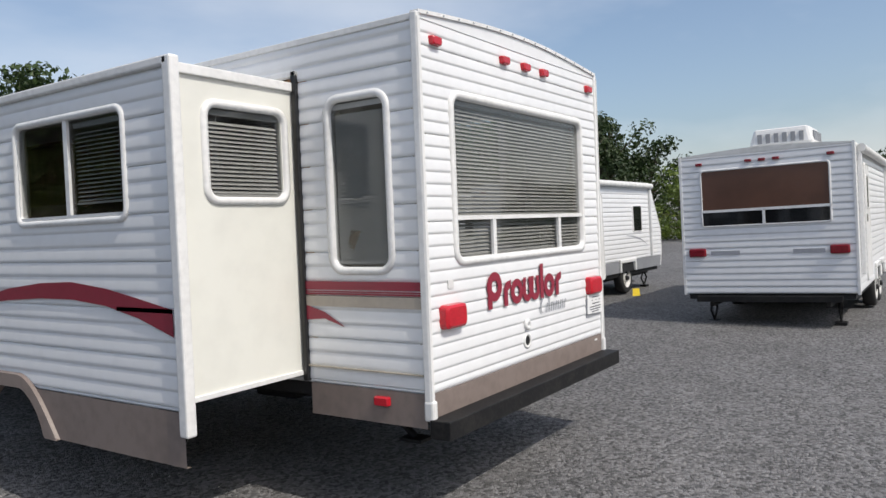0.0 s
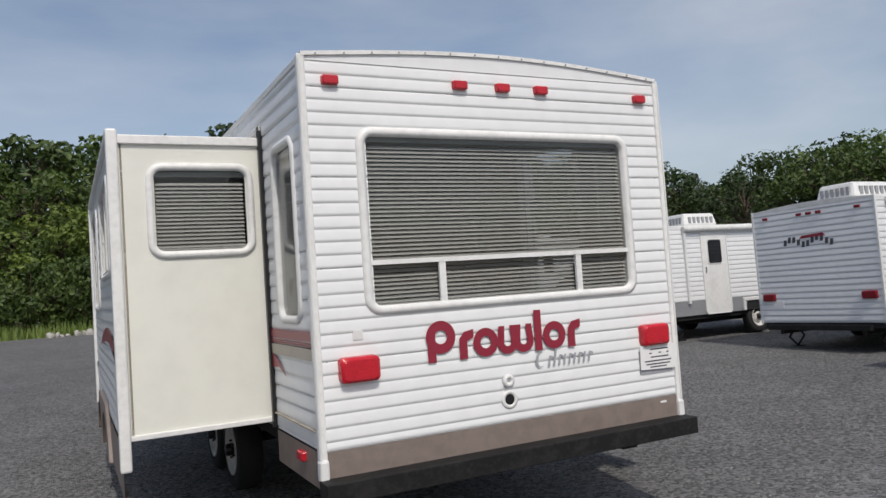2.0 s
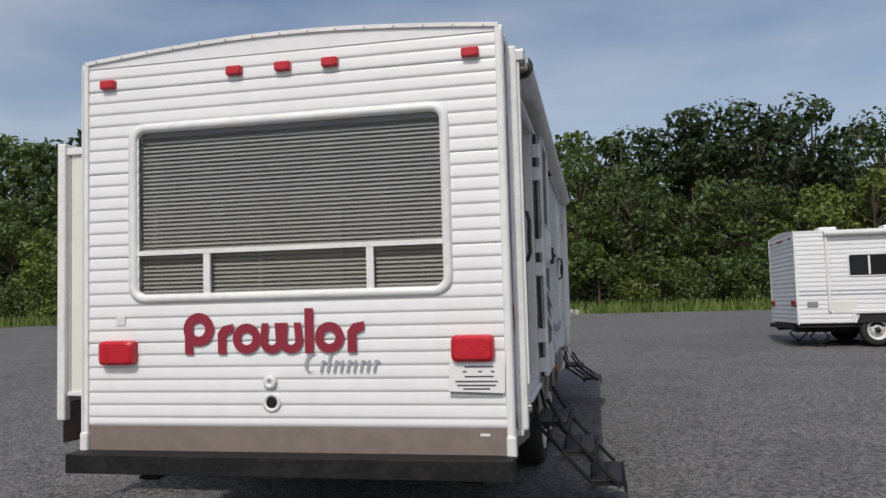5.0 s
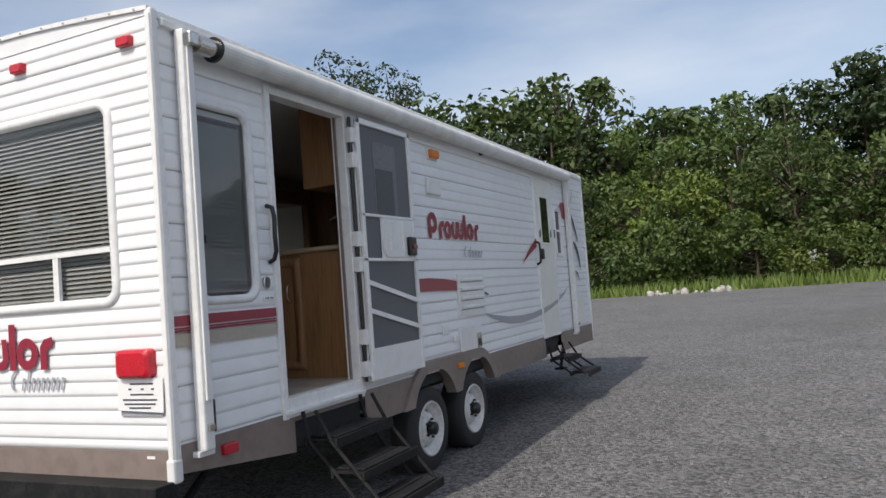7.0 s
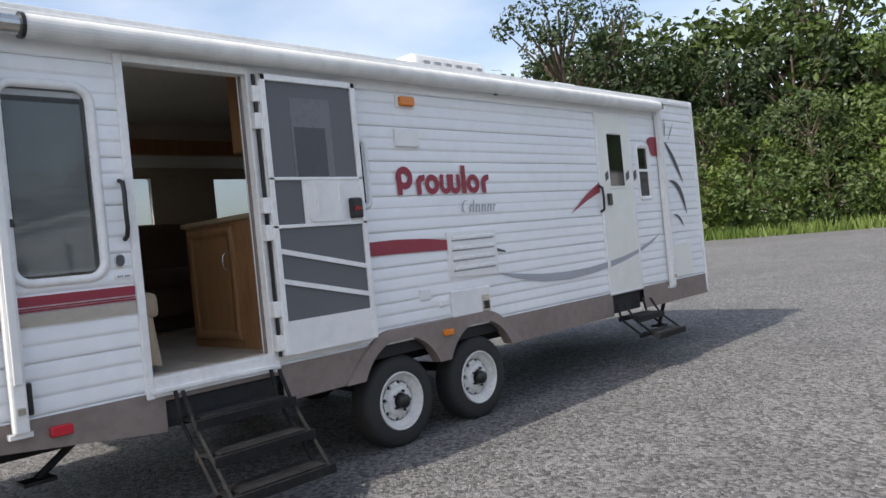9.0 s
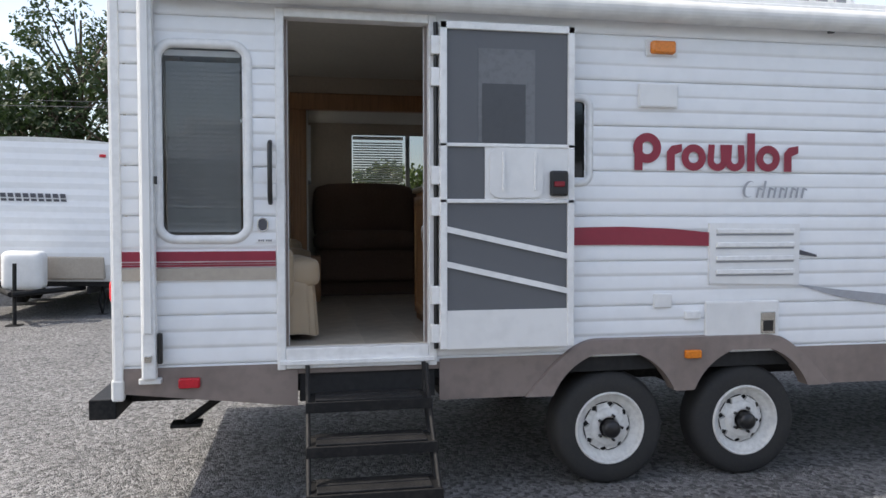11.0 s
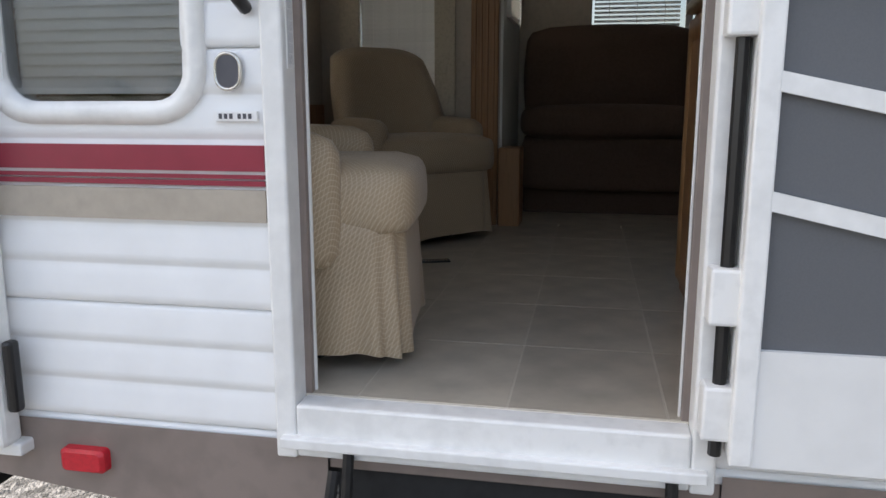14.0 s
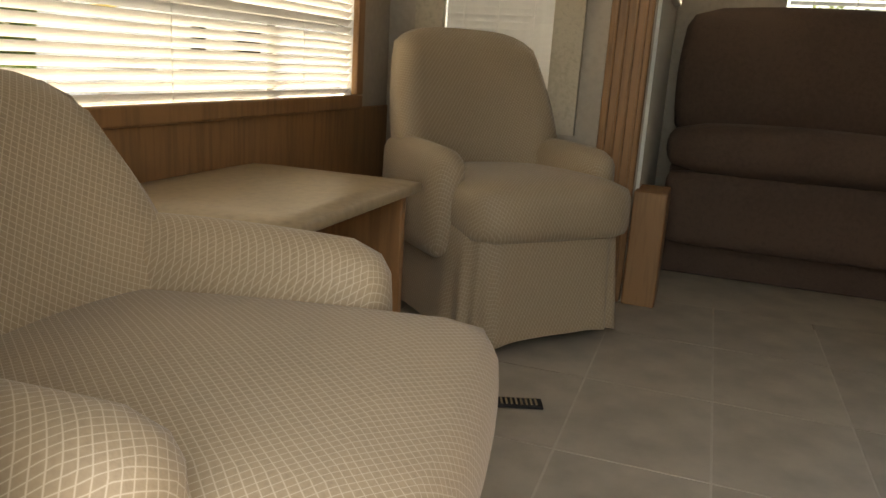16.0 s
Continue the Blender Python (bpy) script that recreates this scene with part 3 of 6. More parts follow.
def skirt(name, P, u0, u1, ztop, zbot, mat, parent, arches=(), holes=(), flare=True, rise=0.0, run=0.9):
    """The painted skirt along a wall, cut by wheel arches (u, z, r) and by gaps (u0, u1), with a flare round each arch."""
    us = sorted({u0, u1, *(h for H in holes for h in H), *(u0 + (u1 - u0) * k / 160 for k in range(161))})

    def low(u):
        z = zbot + rise * max(0.0, 1 - (u - u0) / run)
        for c, cz, r in arches:
            if abs(u - c) < r:
                z = max(z, cz + math.sqrt(r * r - (u - c) ** 2))
        return min(z, ztop)

    vs, fs, last = [], [], None
    for a, b in zip(us, us[1:]):
        if any(h[0] <= (a + b) / 2 <= h[1] for h in holes):
            last = None
            continue
        if last is None:
            last = len(vs)
            vs += [P.at(a, low(a), 0.010), P.at(a, ztop + 0.003, 0.010), P.at(a, low(a), -0.02)]
        k, q = last, len(vs)
        vs += [P.at(b, low(b), 0.010), P.at(b, ztop + 0.003, 0.010), P.at(b, low(b), -0.02)]
        fs += [(k, q, q + 1, k + 1), (k, q, q + 2, k + 2)]
        last = q
    ob = pieces(name, vs, fs, mat, parent)[0]
    if arches and flare:
        bm = bmesh.new()
        lo, hi = arches[0][0] - arches[0][2] - 0.13, arches[-1][0] + arches[-1][2] + 0.13

        def top(u):
            if u < arches[0][0] - 0.1:
                s = (u - lo) / (arches[0][0] - 0.1 - lo)
            elif u > arches[-1][0] + 0.1:
                s = (hi - u) / (hi - arches[-1][0] - 0.1)
            else:
                s = 1
            return zbot + (ztop + 0.09 - zbot) * math.sin(min(max(s, 0), 1) * math.pi / 2)

        prev = None
        for k in range(121):
            u = lo + (hi - lo) * k / 120
            t, l = max(top(u), zbot + 0.001), min(low(u), top(u))
            cur = [bm.verts.new(P.at(u, t, 0.011)), bm.verts.new(P.at(u, t - 0.008 if t - 0.008 > l else t, 0.034)), bm.verts.new(P.at(u, l, 0.04)), bm.verts.new(P.at(u, l, -0.05))]
            if prev:
                for q in range(3):
                    bm.faces.new((prev[q], cur[q], cur[q + 1], prev[q + 1]))
            prev = cur
        from_bm("wheel_arch", bm, mat, parent)
    return ob


def air_conditioner(x, y, z, parent, w=0.75, l=1.0, h=0.3, mat=PLASTIC):
    bm = bmesh.new()
    add_box(bm, x - w / 2, x + w / 2, y - l / 2, y + l / 2, z, z + h, 0.06)
    for v in bm.verts:
        if v.co.z > z + h * 0.6:
            v.co.x = x + (v.co.x - x) * 0.9
            v.co.y = y + (v.co.y - y) * 0.92
    ob = from_bm("roof_air_conditioner", bm, mat, parent, smooth=False)
    bm = bmesh.new()
    for k in range(6):
        add_box(bm, x - w * 0.36 + k * w * 0.13, x - w * 0.36 + k * w * 0.13 + w * 0.07, y - l / 2 - 0.004, y - l / 2 + 0.03, z + h * 0.25, z + h * 0.72)
    for k in range(6):
        add_box(bm, x + w / 2 - 0.02, x + w / 2 + 0.004, y - l * 0.36 + k * l * 0.13, y - l * 0.36 + k * l * 0.13 + l * 0.07, z + h * 0.25, z + h * 0.72)
    from_bm("grille", bm, GREYSKIRT, ob)
    return ob


def steps(P, u0, u1, ztop, run, drop, count, parent):
    """Fold-out black steel steps on scissor sides. They hang from the plane P and reach outward."""
    fold = new("entry_steps")
    fold.parent = parent
    w = u1 - u0
    bm = bmesh.new()
    for k in range(count):
        z, d = ztop - drop * k, 0.05 + run * k
        for a, b in ((0.0, 0.085), (0.10, 0.185)):
            vs = []
            x0, x1 = P.at(u0 + 0.05, z, d + a), P.at(u1 - 0.05, z + 0.012, d + b)
            add_box(bm, min(x0.x, x1.x), max(x0.x, x1.x), min(x0.y, x1.y), max(x0.y, x1.y), z, z + 0.012, 0.003)
    from_bm("tread_grip", bm, STEEL, fold)
    bm = bmesh.new()
    for k in range(count):
        z, d = ztop - drop * k, 0.05 + run * k
        for dd, zz0, zz1, th in ((-0.012, -0.04, 0.004, 0.02), (0.195, -0.05, 0.004, 0.016)):
            x0, x1 = P.at(u0, 0, d + dd), P.at(u1, 0, d + dd + th)
            add_box(bm, min(x0.x, x1.x), max(x0.x, x1.x), min(x0.y, x1.y), max(x0.y, x1.y), z + zz0, z + zz1, 0.003)
        x0, x1 = P.at(u0 + 0.01, 0, d), P.at(u1 - 0.01, 0, d + 0.19)
        add_box(bm, min(x0.x, x1.x), max(x0.x, x1.x), min(x0.y, x1.y), max(x0.y, x1.y), z - 0.012, z - 0.002)
    from_bm("tread", bm, BLACK, fold)
    for u in (u0 + 0.012, u1 - 0.012):
        bm = bmesh.new()
        for k in range(count):
            z, d = ztop - drop * k, 0.05 + run * k
            a, b = P.at(u, z - 0.02, d + 0.02), P.at(u, z - 0.02 + (drop if k == 0 else drop), d + 0.02 - (0.04 if k == 0 else run))
            add_rod(bm, a, b, 0.012, n=8)
            a, b = P.at(u, z - 0.02, d + 0.17), P.at(u, z - 0.02 + drop, d + 0.17 - (0.1 if k == 0 else run))
            add_rod(bm, a, b, 0.012, n=8)
        from_bm("side_link", bm, BLACK, fold)
    return fold


# ---- the travel trailer that the walk goes round ----
W, L = 2.44, 7.76
TILT = 1.0
trailer = new("travel_trailer")
trailer.matrix_world = pose(0, 0.03, 0, TILT, 0, 0)
tagged(trailer, "white ribbed travel trailer with open door, maroon stripes and taupe skirt", "travel trailer")
ROOT = trailer.matrix_world.copy()
REAR = Plane((-W, 0, 0), (1, 0, 0), (0, -1, 0))
DOORSIDE = Plane((0, 0, 0), (0, 1, 0), (1, 0, 0))
OFFSIDE = Plane((-W, 0, 0), (0, 1, 0), (-1, 0, 0))
FRONT = Plane((-W, L, 0), (1, 0, 0), (0, 1, 0))
ZB, ZT = 0.69, 2.76
FLOOR = 0.80

# rear wall
rear_hole = (0.34, 2.12, 1.43, 2.36)
siding("wall_rear", REAR, W, ZB, ZT, 0.487, 7, 0.0058, WHITE, trailer, [rear_hole], base=0.672)
arch = [(0, ZT), (W, ZT)] + [(W * (1 - k / 16), ZT + 0.02 + 0.07 * math.sin(math.pi * k / 16)) for k in range(17)]
slab("rear_gable", REAR, arch, -0.03, 0.006, WHITE, trailer)
edge = new("roof_edge_trim")
edge.parent = trailer
for k in range(16):
    a, b2 = arch[2 + k], arch[3 + k]
    slab("trim", REAR, [a, b2, (b2[0], b2[1] + 0.022), (a[0], a[1] + 0.022)], -0.04, 0.018, TRIM, edge)
for k in range(15):
    u = 0.08 + k * 0.163
    z = ZT + 0.02 + 0.07 * math.sin(math.pi * (1 - u / W)) + 0.008
    p = REAR.at(u, z, 0.016)
    rod("screw_head", p, p + Vector((0, -0.008, 0)), 0.006, CHROME, edge, 6)
window(REAR, 1.22, 1.895, 1.88, 1.03, trailer, r=0.10, rim=0.05, glass=GLASS, bars=[("h", -0.23), ("v", -0.46, -0.465, -0.23), ("v", 0.49, -0.465, -0.23)], label="wide rear window with white frame over drawn venetian blinds")
slab("skirt_rear", REAR, [(0, 0.555), (W, 0.555), (W, ZB), (0, ZB)], -0.02, 0.006, SKIRT, trailer)
box("bumper", -W - 0.03, 0.02, -0.14, -0.0065, 0.455, 0.56, BLACK, trailer, 0.006)
for x in (-W + 0.35, -0.35):
    box("bumper_bracket", x - 0.04, x + 0.04, -0.08, 0.4, 0.47, 0.55, BLACK, trailer, 0.004)
for u, z in ((0.153, 2.655), (W - 0.153, 2.655), (0.945, 2.672), (1.235, 2.672), (1.51, 2.672)):
    lamp("marker_light", REAR, u, z, 0.095, 0.052, 0.03, RED, trailer)
for u in (0.22, W - 0.185):
    lamp("tail_light", REAR, u, 1.105, 0.225, 0.14, 0.05, RED, trailer)
word_marks("brand_mark", REAR, 0.63, 1.09, 1.05, 0.23, MAROON, trailer)
script_marks("brand_mark", REAR, 1.32, 0.985, 0.45, 0.105, GREYDECAL, trailer)
# city water inlet, cap hanging over it
ring("water_inlet", REAR, W - 1.30, 0.825, rounded(0.11, 0.11, 0.054), rounded(0.06, 0.06, 0.029), 0.0, 0.014, PLASTIC, trailer)
slab("inlet_hole", REAR, [(W - 1.30 + a, 0.825 + b2) for a, b2 in rounded(0.062, 0.062, 0.03)], 0.0015, 0.009, BLACKPLASTIC, trailer)
ring("inlet_cap", REAR, W - 1.305, 0.935, rounded(0.075, 0.075, 0.036), rounded(0.02, 0.02, 0.009), 0.008, 0.03, PLASTIC, trailer)
slab("inlet_cap", REAR, [(W - 1.305 + a, 0.935 + b2) for a, b2 in rounded(0.06, 0.06, 0.028)], 0.012, 0.02, GREYDECAL, trailer)
# licence plate holder with a hanging sheet of paper
slab("plate_holder", REAR, [(2.13, 0.855), (2.40, 0.855), (2.40, 1.0), (2.13, 1.0)], 0.0, 0.012, GREYDECAL, trailer)
tag_sheet = slab("paper_notice", REAR, [(2.125, 0.885), (2.415, 0.875), (2.42, 1.035), (2.13, 1.035)], 0.02, 0.024, PAPER, trailer)
bm = bmesh.new()
for z, a, b2 in ((1.01, 2.21, 2.36), (0.985, 2.20, 2.22), (0.985, 2.28, 2.30), (0.985, 2.345, 2.365), (0.96, 2.21, 2.36), (0.935, 2.16, 2.38), (0.915, 2.17, 2.37), (0.897, 2.2, 2.34)):
    vs = [bm.verts.new(REAR.at(u, zz, 0.0255)) for u, zz in ((a, z - 0.004), (b2, z - 0.004), (b2, z + 0.004), (a, z + 0.004))]
    bm.faces.new(vs)
from_bm("print_lines", bm, DARKDECAL, tag_sheet)
slab("small_label", REAR, [(2.28, 0.655), (2.33, 0.655), (2.33, 0.668), (2.28, 0.668)], 0.004, 0.009, PAPER, trailer)
slab("faint_label", REAR, [(0.2, 1.26), (0.255, 1.26), (0.255, 1.31), (0.2, 1.31)], 0.006, 0.0105, PLASTIC, trailer)
# corner mouldings
for x, s in ((-W, -1), (0, 1)):
    cm = box("corner_moulding", x - 0.022, x + 0.022, -0.016, 0.03, 0.60, ZT + 0.03, TRIM, trailer, 0.008)
    rod("moulding_bead", (x + s * 0.012, -0.016, 0.62), (x + s * 0.012, -0.016, ZT), 0.007, PLASTIC, trailer, 8)
    box("moulding_end_cap", x - 0.026, x + 0.026, -0.03, 0.034, 0.545, 0.66, PLASTIC, trailer, 0.014)

# door side wall
DY0, DY1, DZ0, DZ1 = 0.85, 1.62, 0.735, 2.545
D2 = (5.60, 6.22)
side_holes = [(0.235, 0.635, 1.40, 2.375), (DY0 - 0.02, DY1 + 0.02, 0.0, DZ1 + 0.02), (D2[0], D2[1], 0.0, 2.53), (2.36, 2.52, 1.72, 2.15), (6.38, 6.62, 1.68, 2.2)]
siding("wall_door_side", DOORSIDE, L, ZB, ZT, 0.2587, 3, 0.0062, WHITE, trailer, side_holes, base=0.983 - 0.5174)
window(DOORSIDE, 0.436, 1.885, 0.50, 1.06, trailer, r=0.11, rim=0.045, glass=GLASS, label="tall narrow window with drawn blind and white frame")
window(DOORSIDE, 2.40, 1.93, 0.34, 0.52, trailer, r=0.07, rim=0.04, label="kitchen window half hidden by the screen door")
window(DOORSIDE, 6.50, 1.94, 0.30, 0.62, trailer, r=0.07, rim=0.04, bars=[("h", 0.02)], label="small dark window with white frame")
arches = [(2.70, 0.33, 0.40), (3.565, 0.33, 0.40)]
skirt("skirt_door_side", DOORSIDE, 0.02, L, ZB + 0.02, 0.482, SKIRT, trailer, arches, [(DY0 + 0.06, DY1 + 0.06), (D2[0] + 0.02, D2[1] + 0.02)], rise=0.10)
box("step_box", -0.55, 0.004, DY0 + 0.06, DY1 + 0.06, 0.655, 0.70, SKIRT, trailer)
# maroon and tan stripes behind the rear corner
for P, u0, u1 in ((DOORSIDE, 0.03, DY0 - 0.05), (OFFSIDE, 0.03, 0.9)):
    for z0, z1, m in ((1.265, 1.315, MAROON), (1.25, 1.258, MAROON), (1.236, 1.246, MAROON), (1.165, 1.228, TAN)):
        slab("stripe", P, [(u0, z0), (u1, z0), (u1, z1), (u0, z1)], 0.0, 0.0142, m, trailer)
# door frame
fr = new("door_frame")
fr.parent = trailer
for a, b2, c, e in ((DY0 - 0.045, DY0, DZ0 - 0.055, DZ1 + 0.05), (DY1, DY1 + 0.045, DZ0 - 0.055, DZ1 + 0.05), (DY0, DY1, DZ1, DZ1 + 0.05), (DY0, DY1, DZ0 - 0.05, FLOOR - 0.004)):
    box("jamb", -0.07, 0.026, a, b2, c, e, TRIM, fr, 0.006)
for y in (DY0 + 0.006, DY1 - 0.006):
    box("door_seal", -0.052, -0.034, y - 0.008, y + 0.008, DZ0, DZ1, SKIRT, fr, 0.002)
    box("seal_edge", -0.060, -0.052, y - 0.012, y + 0.012, DZ0, DZ1, PLASTIC, fr, 0.001)
box("sill_strip", -0.06, 0.045, DY0 - 0.03, DY1 + 0.03, DZ0 - 0.028, DZ0 - 0.004, TRIM, fr, 0.004)
# instruction label on the rear jamb
slab("jamb_label", Plane((-0.07, DY0 + 0.0012, 0), (1, 0, 0), (0, 1, 0)), [(0.048, 1.46), (0.076, 1.46), (0.076, 1.66), (0.048, 1.66)], -0.0005, 0.0015, PAPER, fr)

bm = bmesh.new()
for k in range(4):
    for q in range(9):
        a, z = -0.020 + k * 0.0065, 1.468 + q * 0.0205
        bm.faces.new([bm.verts.new((a + e, DY0 + 0.0034, z + g)) for e, g in ((0, 0), (0.0018, 0), (0.0018, 0.018), (0, 0.018))])
from_bm('label_print', bm, GREYDECAL, fr)

# the screen door, folded back flat with the entry door against the wall
sd = new("screen_door")
sd.parent = trailer
Y0, Y1, Z0, Z1 = 1.672, 2.43, 0.775, 2.545
SD = Plane((0.085, 0, 0), (0, 1, 0), (1, 0, 0))
box("door_leaf", 0.03, 0.066, Y0, Y1, Z0, Z1, PLASTIC, sd, 0.008)
for a, b2, c, e in ((Y0, Y0 + 0.038, Z0, Z1), (Y1 - 0.038, Y1, Z0, Z1), (Y0, Y1, Z1 - 0.04, Z1), (Y0, Y1, 1.875, 1.895), (Y0, Y1, 1.57, 1.592)):
    box("screen_frame", 0.072, 0.096, a, b2, c, e, TRIM, sd, 0.004)
slab("kick_panel", SD, [(Y0 + 0.03, Z0), (Y1 - 0.03, Z0), (Y1 - 0.03, 0.985), (Y0 + 0.03, 0.985)], -0.012, 0.006, PLASTIC, sd)
slab("screen_mesh", SD, [(Y0 + 0.03, 0.985), (Y1 - 0.03, 0.985), (Y1 - 0.03, Z1 - 0.03), (Y0 + 0.03, Z1 - 0.03)], -0.012, -0.006, SCREEN, sd)
slab("door_window", SD, [(1.885 + a, 2.14 + b2) for a, b2 in ((0, -0.24), (0.32, -0.24), (0.32, 0.27), (0, 0.27))], -0.0055, -0.0035, material("screened_window_frame", (0.16, 0.165, 0.175), 0.5), sd)
slab("door_window", SD, [(1.885 + a, 2.14 + b2) for a, b2 in ((0.02, -0.24), (0.265, -0.24), (0.265, 0.08), (0.02, 0.08))], -0.003, -0.001, SCREENDARK, sd)
for za, zb in ((1.43, 1.275), (1.24, 1.082)):
    slab("diagonal_bar", SD, [(Y0 + 0.03, za - 0.016), (Y1 - 0.03, zb - 0.016), (Y1 - 0.03, zb + 0.016), (Y0 + 0.03, za + 0.016)], -0.004, 0.01, TRIM, sd)
slab("slide_panel", SD, [(1.92, 1.592), (2.395, 1.592), (2.395, 1.877), (1.92, 1.877)], -0.004, 0.004, PLASTIC, sd)
cover = slab("slide_cover", SD, [(2.095 + a, 1.735 + b2) for a, b2 in rounded(0.3, 0.27, 0.05)], 0.004, 0.016, PLASTIC, sd)
for u in (2.02, 2.20):
    box("cover_rib", 0.10, 0.112, u - 0.006, u + 0.006, 1.64, 1.85, TRIM, cover, 0.003)
box("latch", 0.086, 0.125, 2.285, 2.385, 1.61, 1.75, BLACKPLASTIC, sd, 0.012)
box("latch_lever", 0.125, 0.14, 2.30, 2.36, 1.66, 1.69, DARKRED, sd, 0.005)
for z in (0.86, 1.07, 1.55, 1.72, 2.25, 2.42):
    box("hinge", 0.026, 0.078, 1.625, 1.678, z - 0.05, z + 0.05, TRIM, sd, 0.006)
rod("hinge_rod", (0.05, 1.655, Z0), (0.05, 1.655, Z1), 0.012, BLACKPLASTIC, sd, 8)

# fittings on the door side
grab = tube("grab_handle", [(0.01, 0.775, 1.89), (0.05, 0.775, 1.875), (0.062, 0.775, 1.82), (0.058, 0.775, 1.72), (0.062, 0.775, 1.63), (0.045, 0.775, 1.585), (0.01, 0.775, 1.57)], 0.013, BLACKPLASTIC, trailer)
slab("round_badge", DOORSIDE, [(0.735 + a, 1.455 + b2) for a, b2 in rounded(0.05, 0.068, 0.024)], 0.0, 0.018, DARKDECAL, trailer)
ring("round_badge", DOORSIDE, 0.735, 1.455, rounded(0.056, 0.074, 0.027), rounded(0.044, 0.06, 0.021), 0.012, 0.021, CHROME, trailer)
bd = slab("model_plate", DOORSIDE, [(0.70, 1.362), (0.79, 1.362), (0.79, 1.38), (0.70, 1.38)], 0.006, 0.016, PAPER, trailer)
bm = bmesh.new()
for k in range(6):
    u = 0.712 + k * 0.011 + (0.006 if k > 2 else 0)
    bm.faces.new([bm.verts.new(DOORSIDE.at(a, z, 0.017)) for a, z in ((u, 1.366), (u + 0.007, 1.366), (u + 0.007, 1.376), (u, 1.376))])
from_bm("print_marks", bm, DARKDECAL, bd)
lamp("porch_light", DOORSIDE, 2.985, 2.468, 0.15, 0.075, 0.045, AMBER, trailer)
box("porch_light_base", 0.0, 0.018, 2.885, 3.08, 2.42, 2.515, PLASTIC, trailer, 0.006)
box("outlet_cover", 0.0, 0.035, 2.84, 3.08, 2.125, 2.262, PLASTIC, trailer, 0.01)
word_marks("brand_mark", DOORSIDE, 2.82, 1.765, 1.05, 0.215, MAROON, trailer)
script_marks("brand_mark", DOORSIDE, 3.49, 1.61, 0.44, 0.10, GREYDECAL, trailer)
sweep("stripe", DOORSIDE, [(2.44, 1.335, 1.435), (2.75, 1.335, 1.44), (3.05, 1.33, 1.428), (3.29, 1.325, 1.405)], MAROON, trailer)
vent = slab("fridge_vent", DOORSIDE, [(3.29, 1.105), (3.875, 1.09), (3.875, 1.455), (3.29, 1.46)], 0.0, 0.026, PLASTIC, trailer)
for z in (1.17, 1.25, 1.33, 1.41):
    box("louvre", 0.024, 0.042, 3.33, 3.835, z - 0.012, z + 0.016, TRIM, vent, 0.005)
    box("louvre_gap", 0.025, 0.029, 3.33, 3.835, z - 0.024, z - 0.013, GREYDECAL, vent, 0.001)
sweep("stripe", DOORSIDE, [(3.88, 1.27, 1.30), (4.0, 1.255, 1.268)], DARKDECAL, trailer)
sweep("stripe", DOORSIDE, [(3.88, 1.085, 1.09), (4.15, 1.01, 1.055), (4.5, 0.95, 1.02), (4.9, 0.93, 1.005), (5.25, 0.945, 1.01), (5.59, 0.975, 1.035)], GREYDECAL, trailer)
sweep("stripe", DOORSIDE, [(6.24, 1.085, 1.13), (6.5, 1.16, 1.19), (6.72, 1.26, 1.262)], GREYDECAL, trailer)
box("water_heater_door", 0.0, 0.022, 3.27, 3.75, 0.76, 1.0, PLASTIC, trailer, 0.012)
box("heater_vent", 0.02, 0.03, 3.625, 3.72, 0.80, 0.93, CHROME, trailer, 0.004)
box("heater_vent_hole", 0.028, 0.034, 3.64, 3.705, 0.815, 0.88, BLACKPLASTIC, trailer, 0.003)
box("small_cover", 0.0, 0.02, 2.945, 3.06, 0.965, 1.05, PLASTIC, trailer, 0.008)
lamp("small_cap", DOORSIDE, 3.19, 0.92, 0.1, 0.05, 0.02, TRIM, trailer)
lamp("marker_light", DOORSIDE, 3.18, 0.695, 0.10, 0.05, 0.03, AMBER, trailer, d=0.036)
lamp("marker_light", DOORSIDE, 0.355, 0.63, 0.11, 0.055, 0.03, RED, trailer)
lamp("marker_light", OFFSIDE, 0.33, 0.63, 0.11, 0.055, 0.03, RED, trailer)
rod("awning_light", (0.02, 4.07, 2.60), (0.02, 4.07, 2.66), 0.02, BLACKPLASTIC, trailer)
# second door with its step
d2 = new("side_door")
d2.parent = trailer
box("door_leaf", -0.03, 0.022, D2[0], D2[1], 0.71, 2.53, SHEET, d2, 0.01)
ring("door_edge", DOORSIDE, 5.91, 1.62, rounded(0.66, 1.86, 0.02), rounded(0.60, 1.80, 0.01), 0.0, 0.03, TRIM, d2)
window(DOORSIDE, 5.905, 2.06, 0.34, 0.60, d2, r=0.02, rim=0.035, d=0.034, frame=SHEET)
slab("door_glass", DOORSIDE, [(5.77, 1.795), (6.04, 1.795), (6.04, 2.325), (5.77, 2.325)], 0.02, 0.027, DARKGLASS, d2)
box("door_lock", 0.022, 0.05, 5.675, 5.745, 1.60, 1.72, BLACKPLASTIC, d2, 0.01)
for u in (5.68, 6.08, 6.235):
    slab("stripe", DOORSIDE, [(u, 1.84), (u + 0.07, 1.88), (u + 0.07, 1.96), (u, 1.92)], 0.0, 0.024, DARKDECAL, d2)
sweep("stripe", DOORSIDE, [(5.625, 0.98, 1.04), (5.9, 1.02, 1.07), (6.2, 1.08, 1.12)], GREYDECAL, d2, 0.0245)
sweep("stripe", DOORSIDE, [(5.03, 1.54, 1.542), (5.3, 1.65, 1.71), (5.57, 1.74, 1.84)], MAROON, trailer)
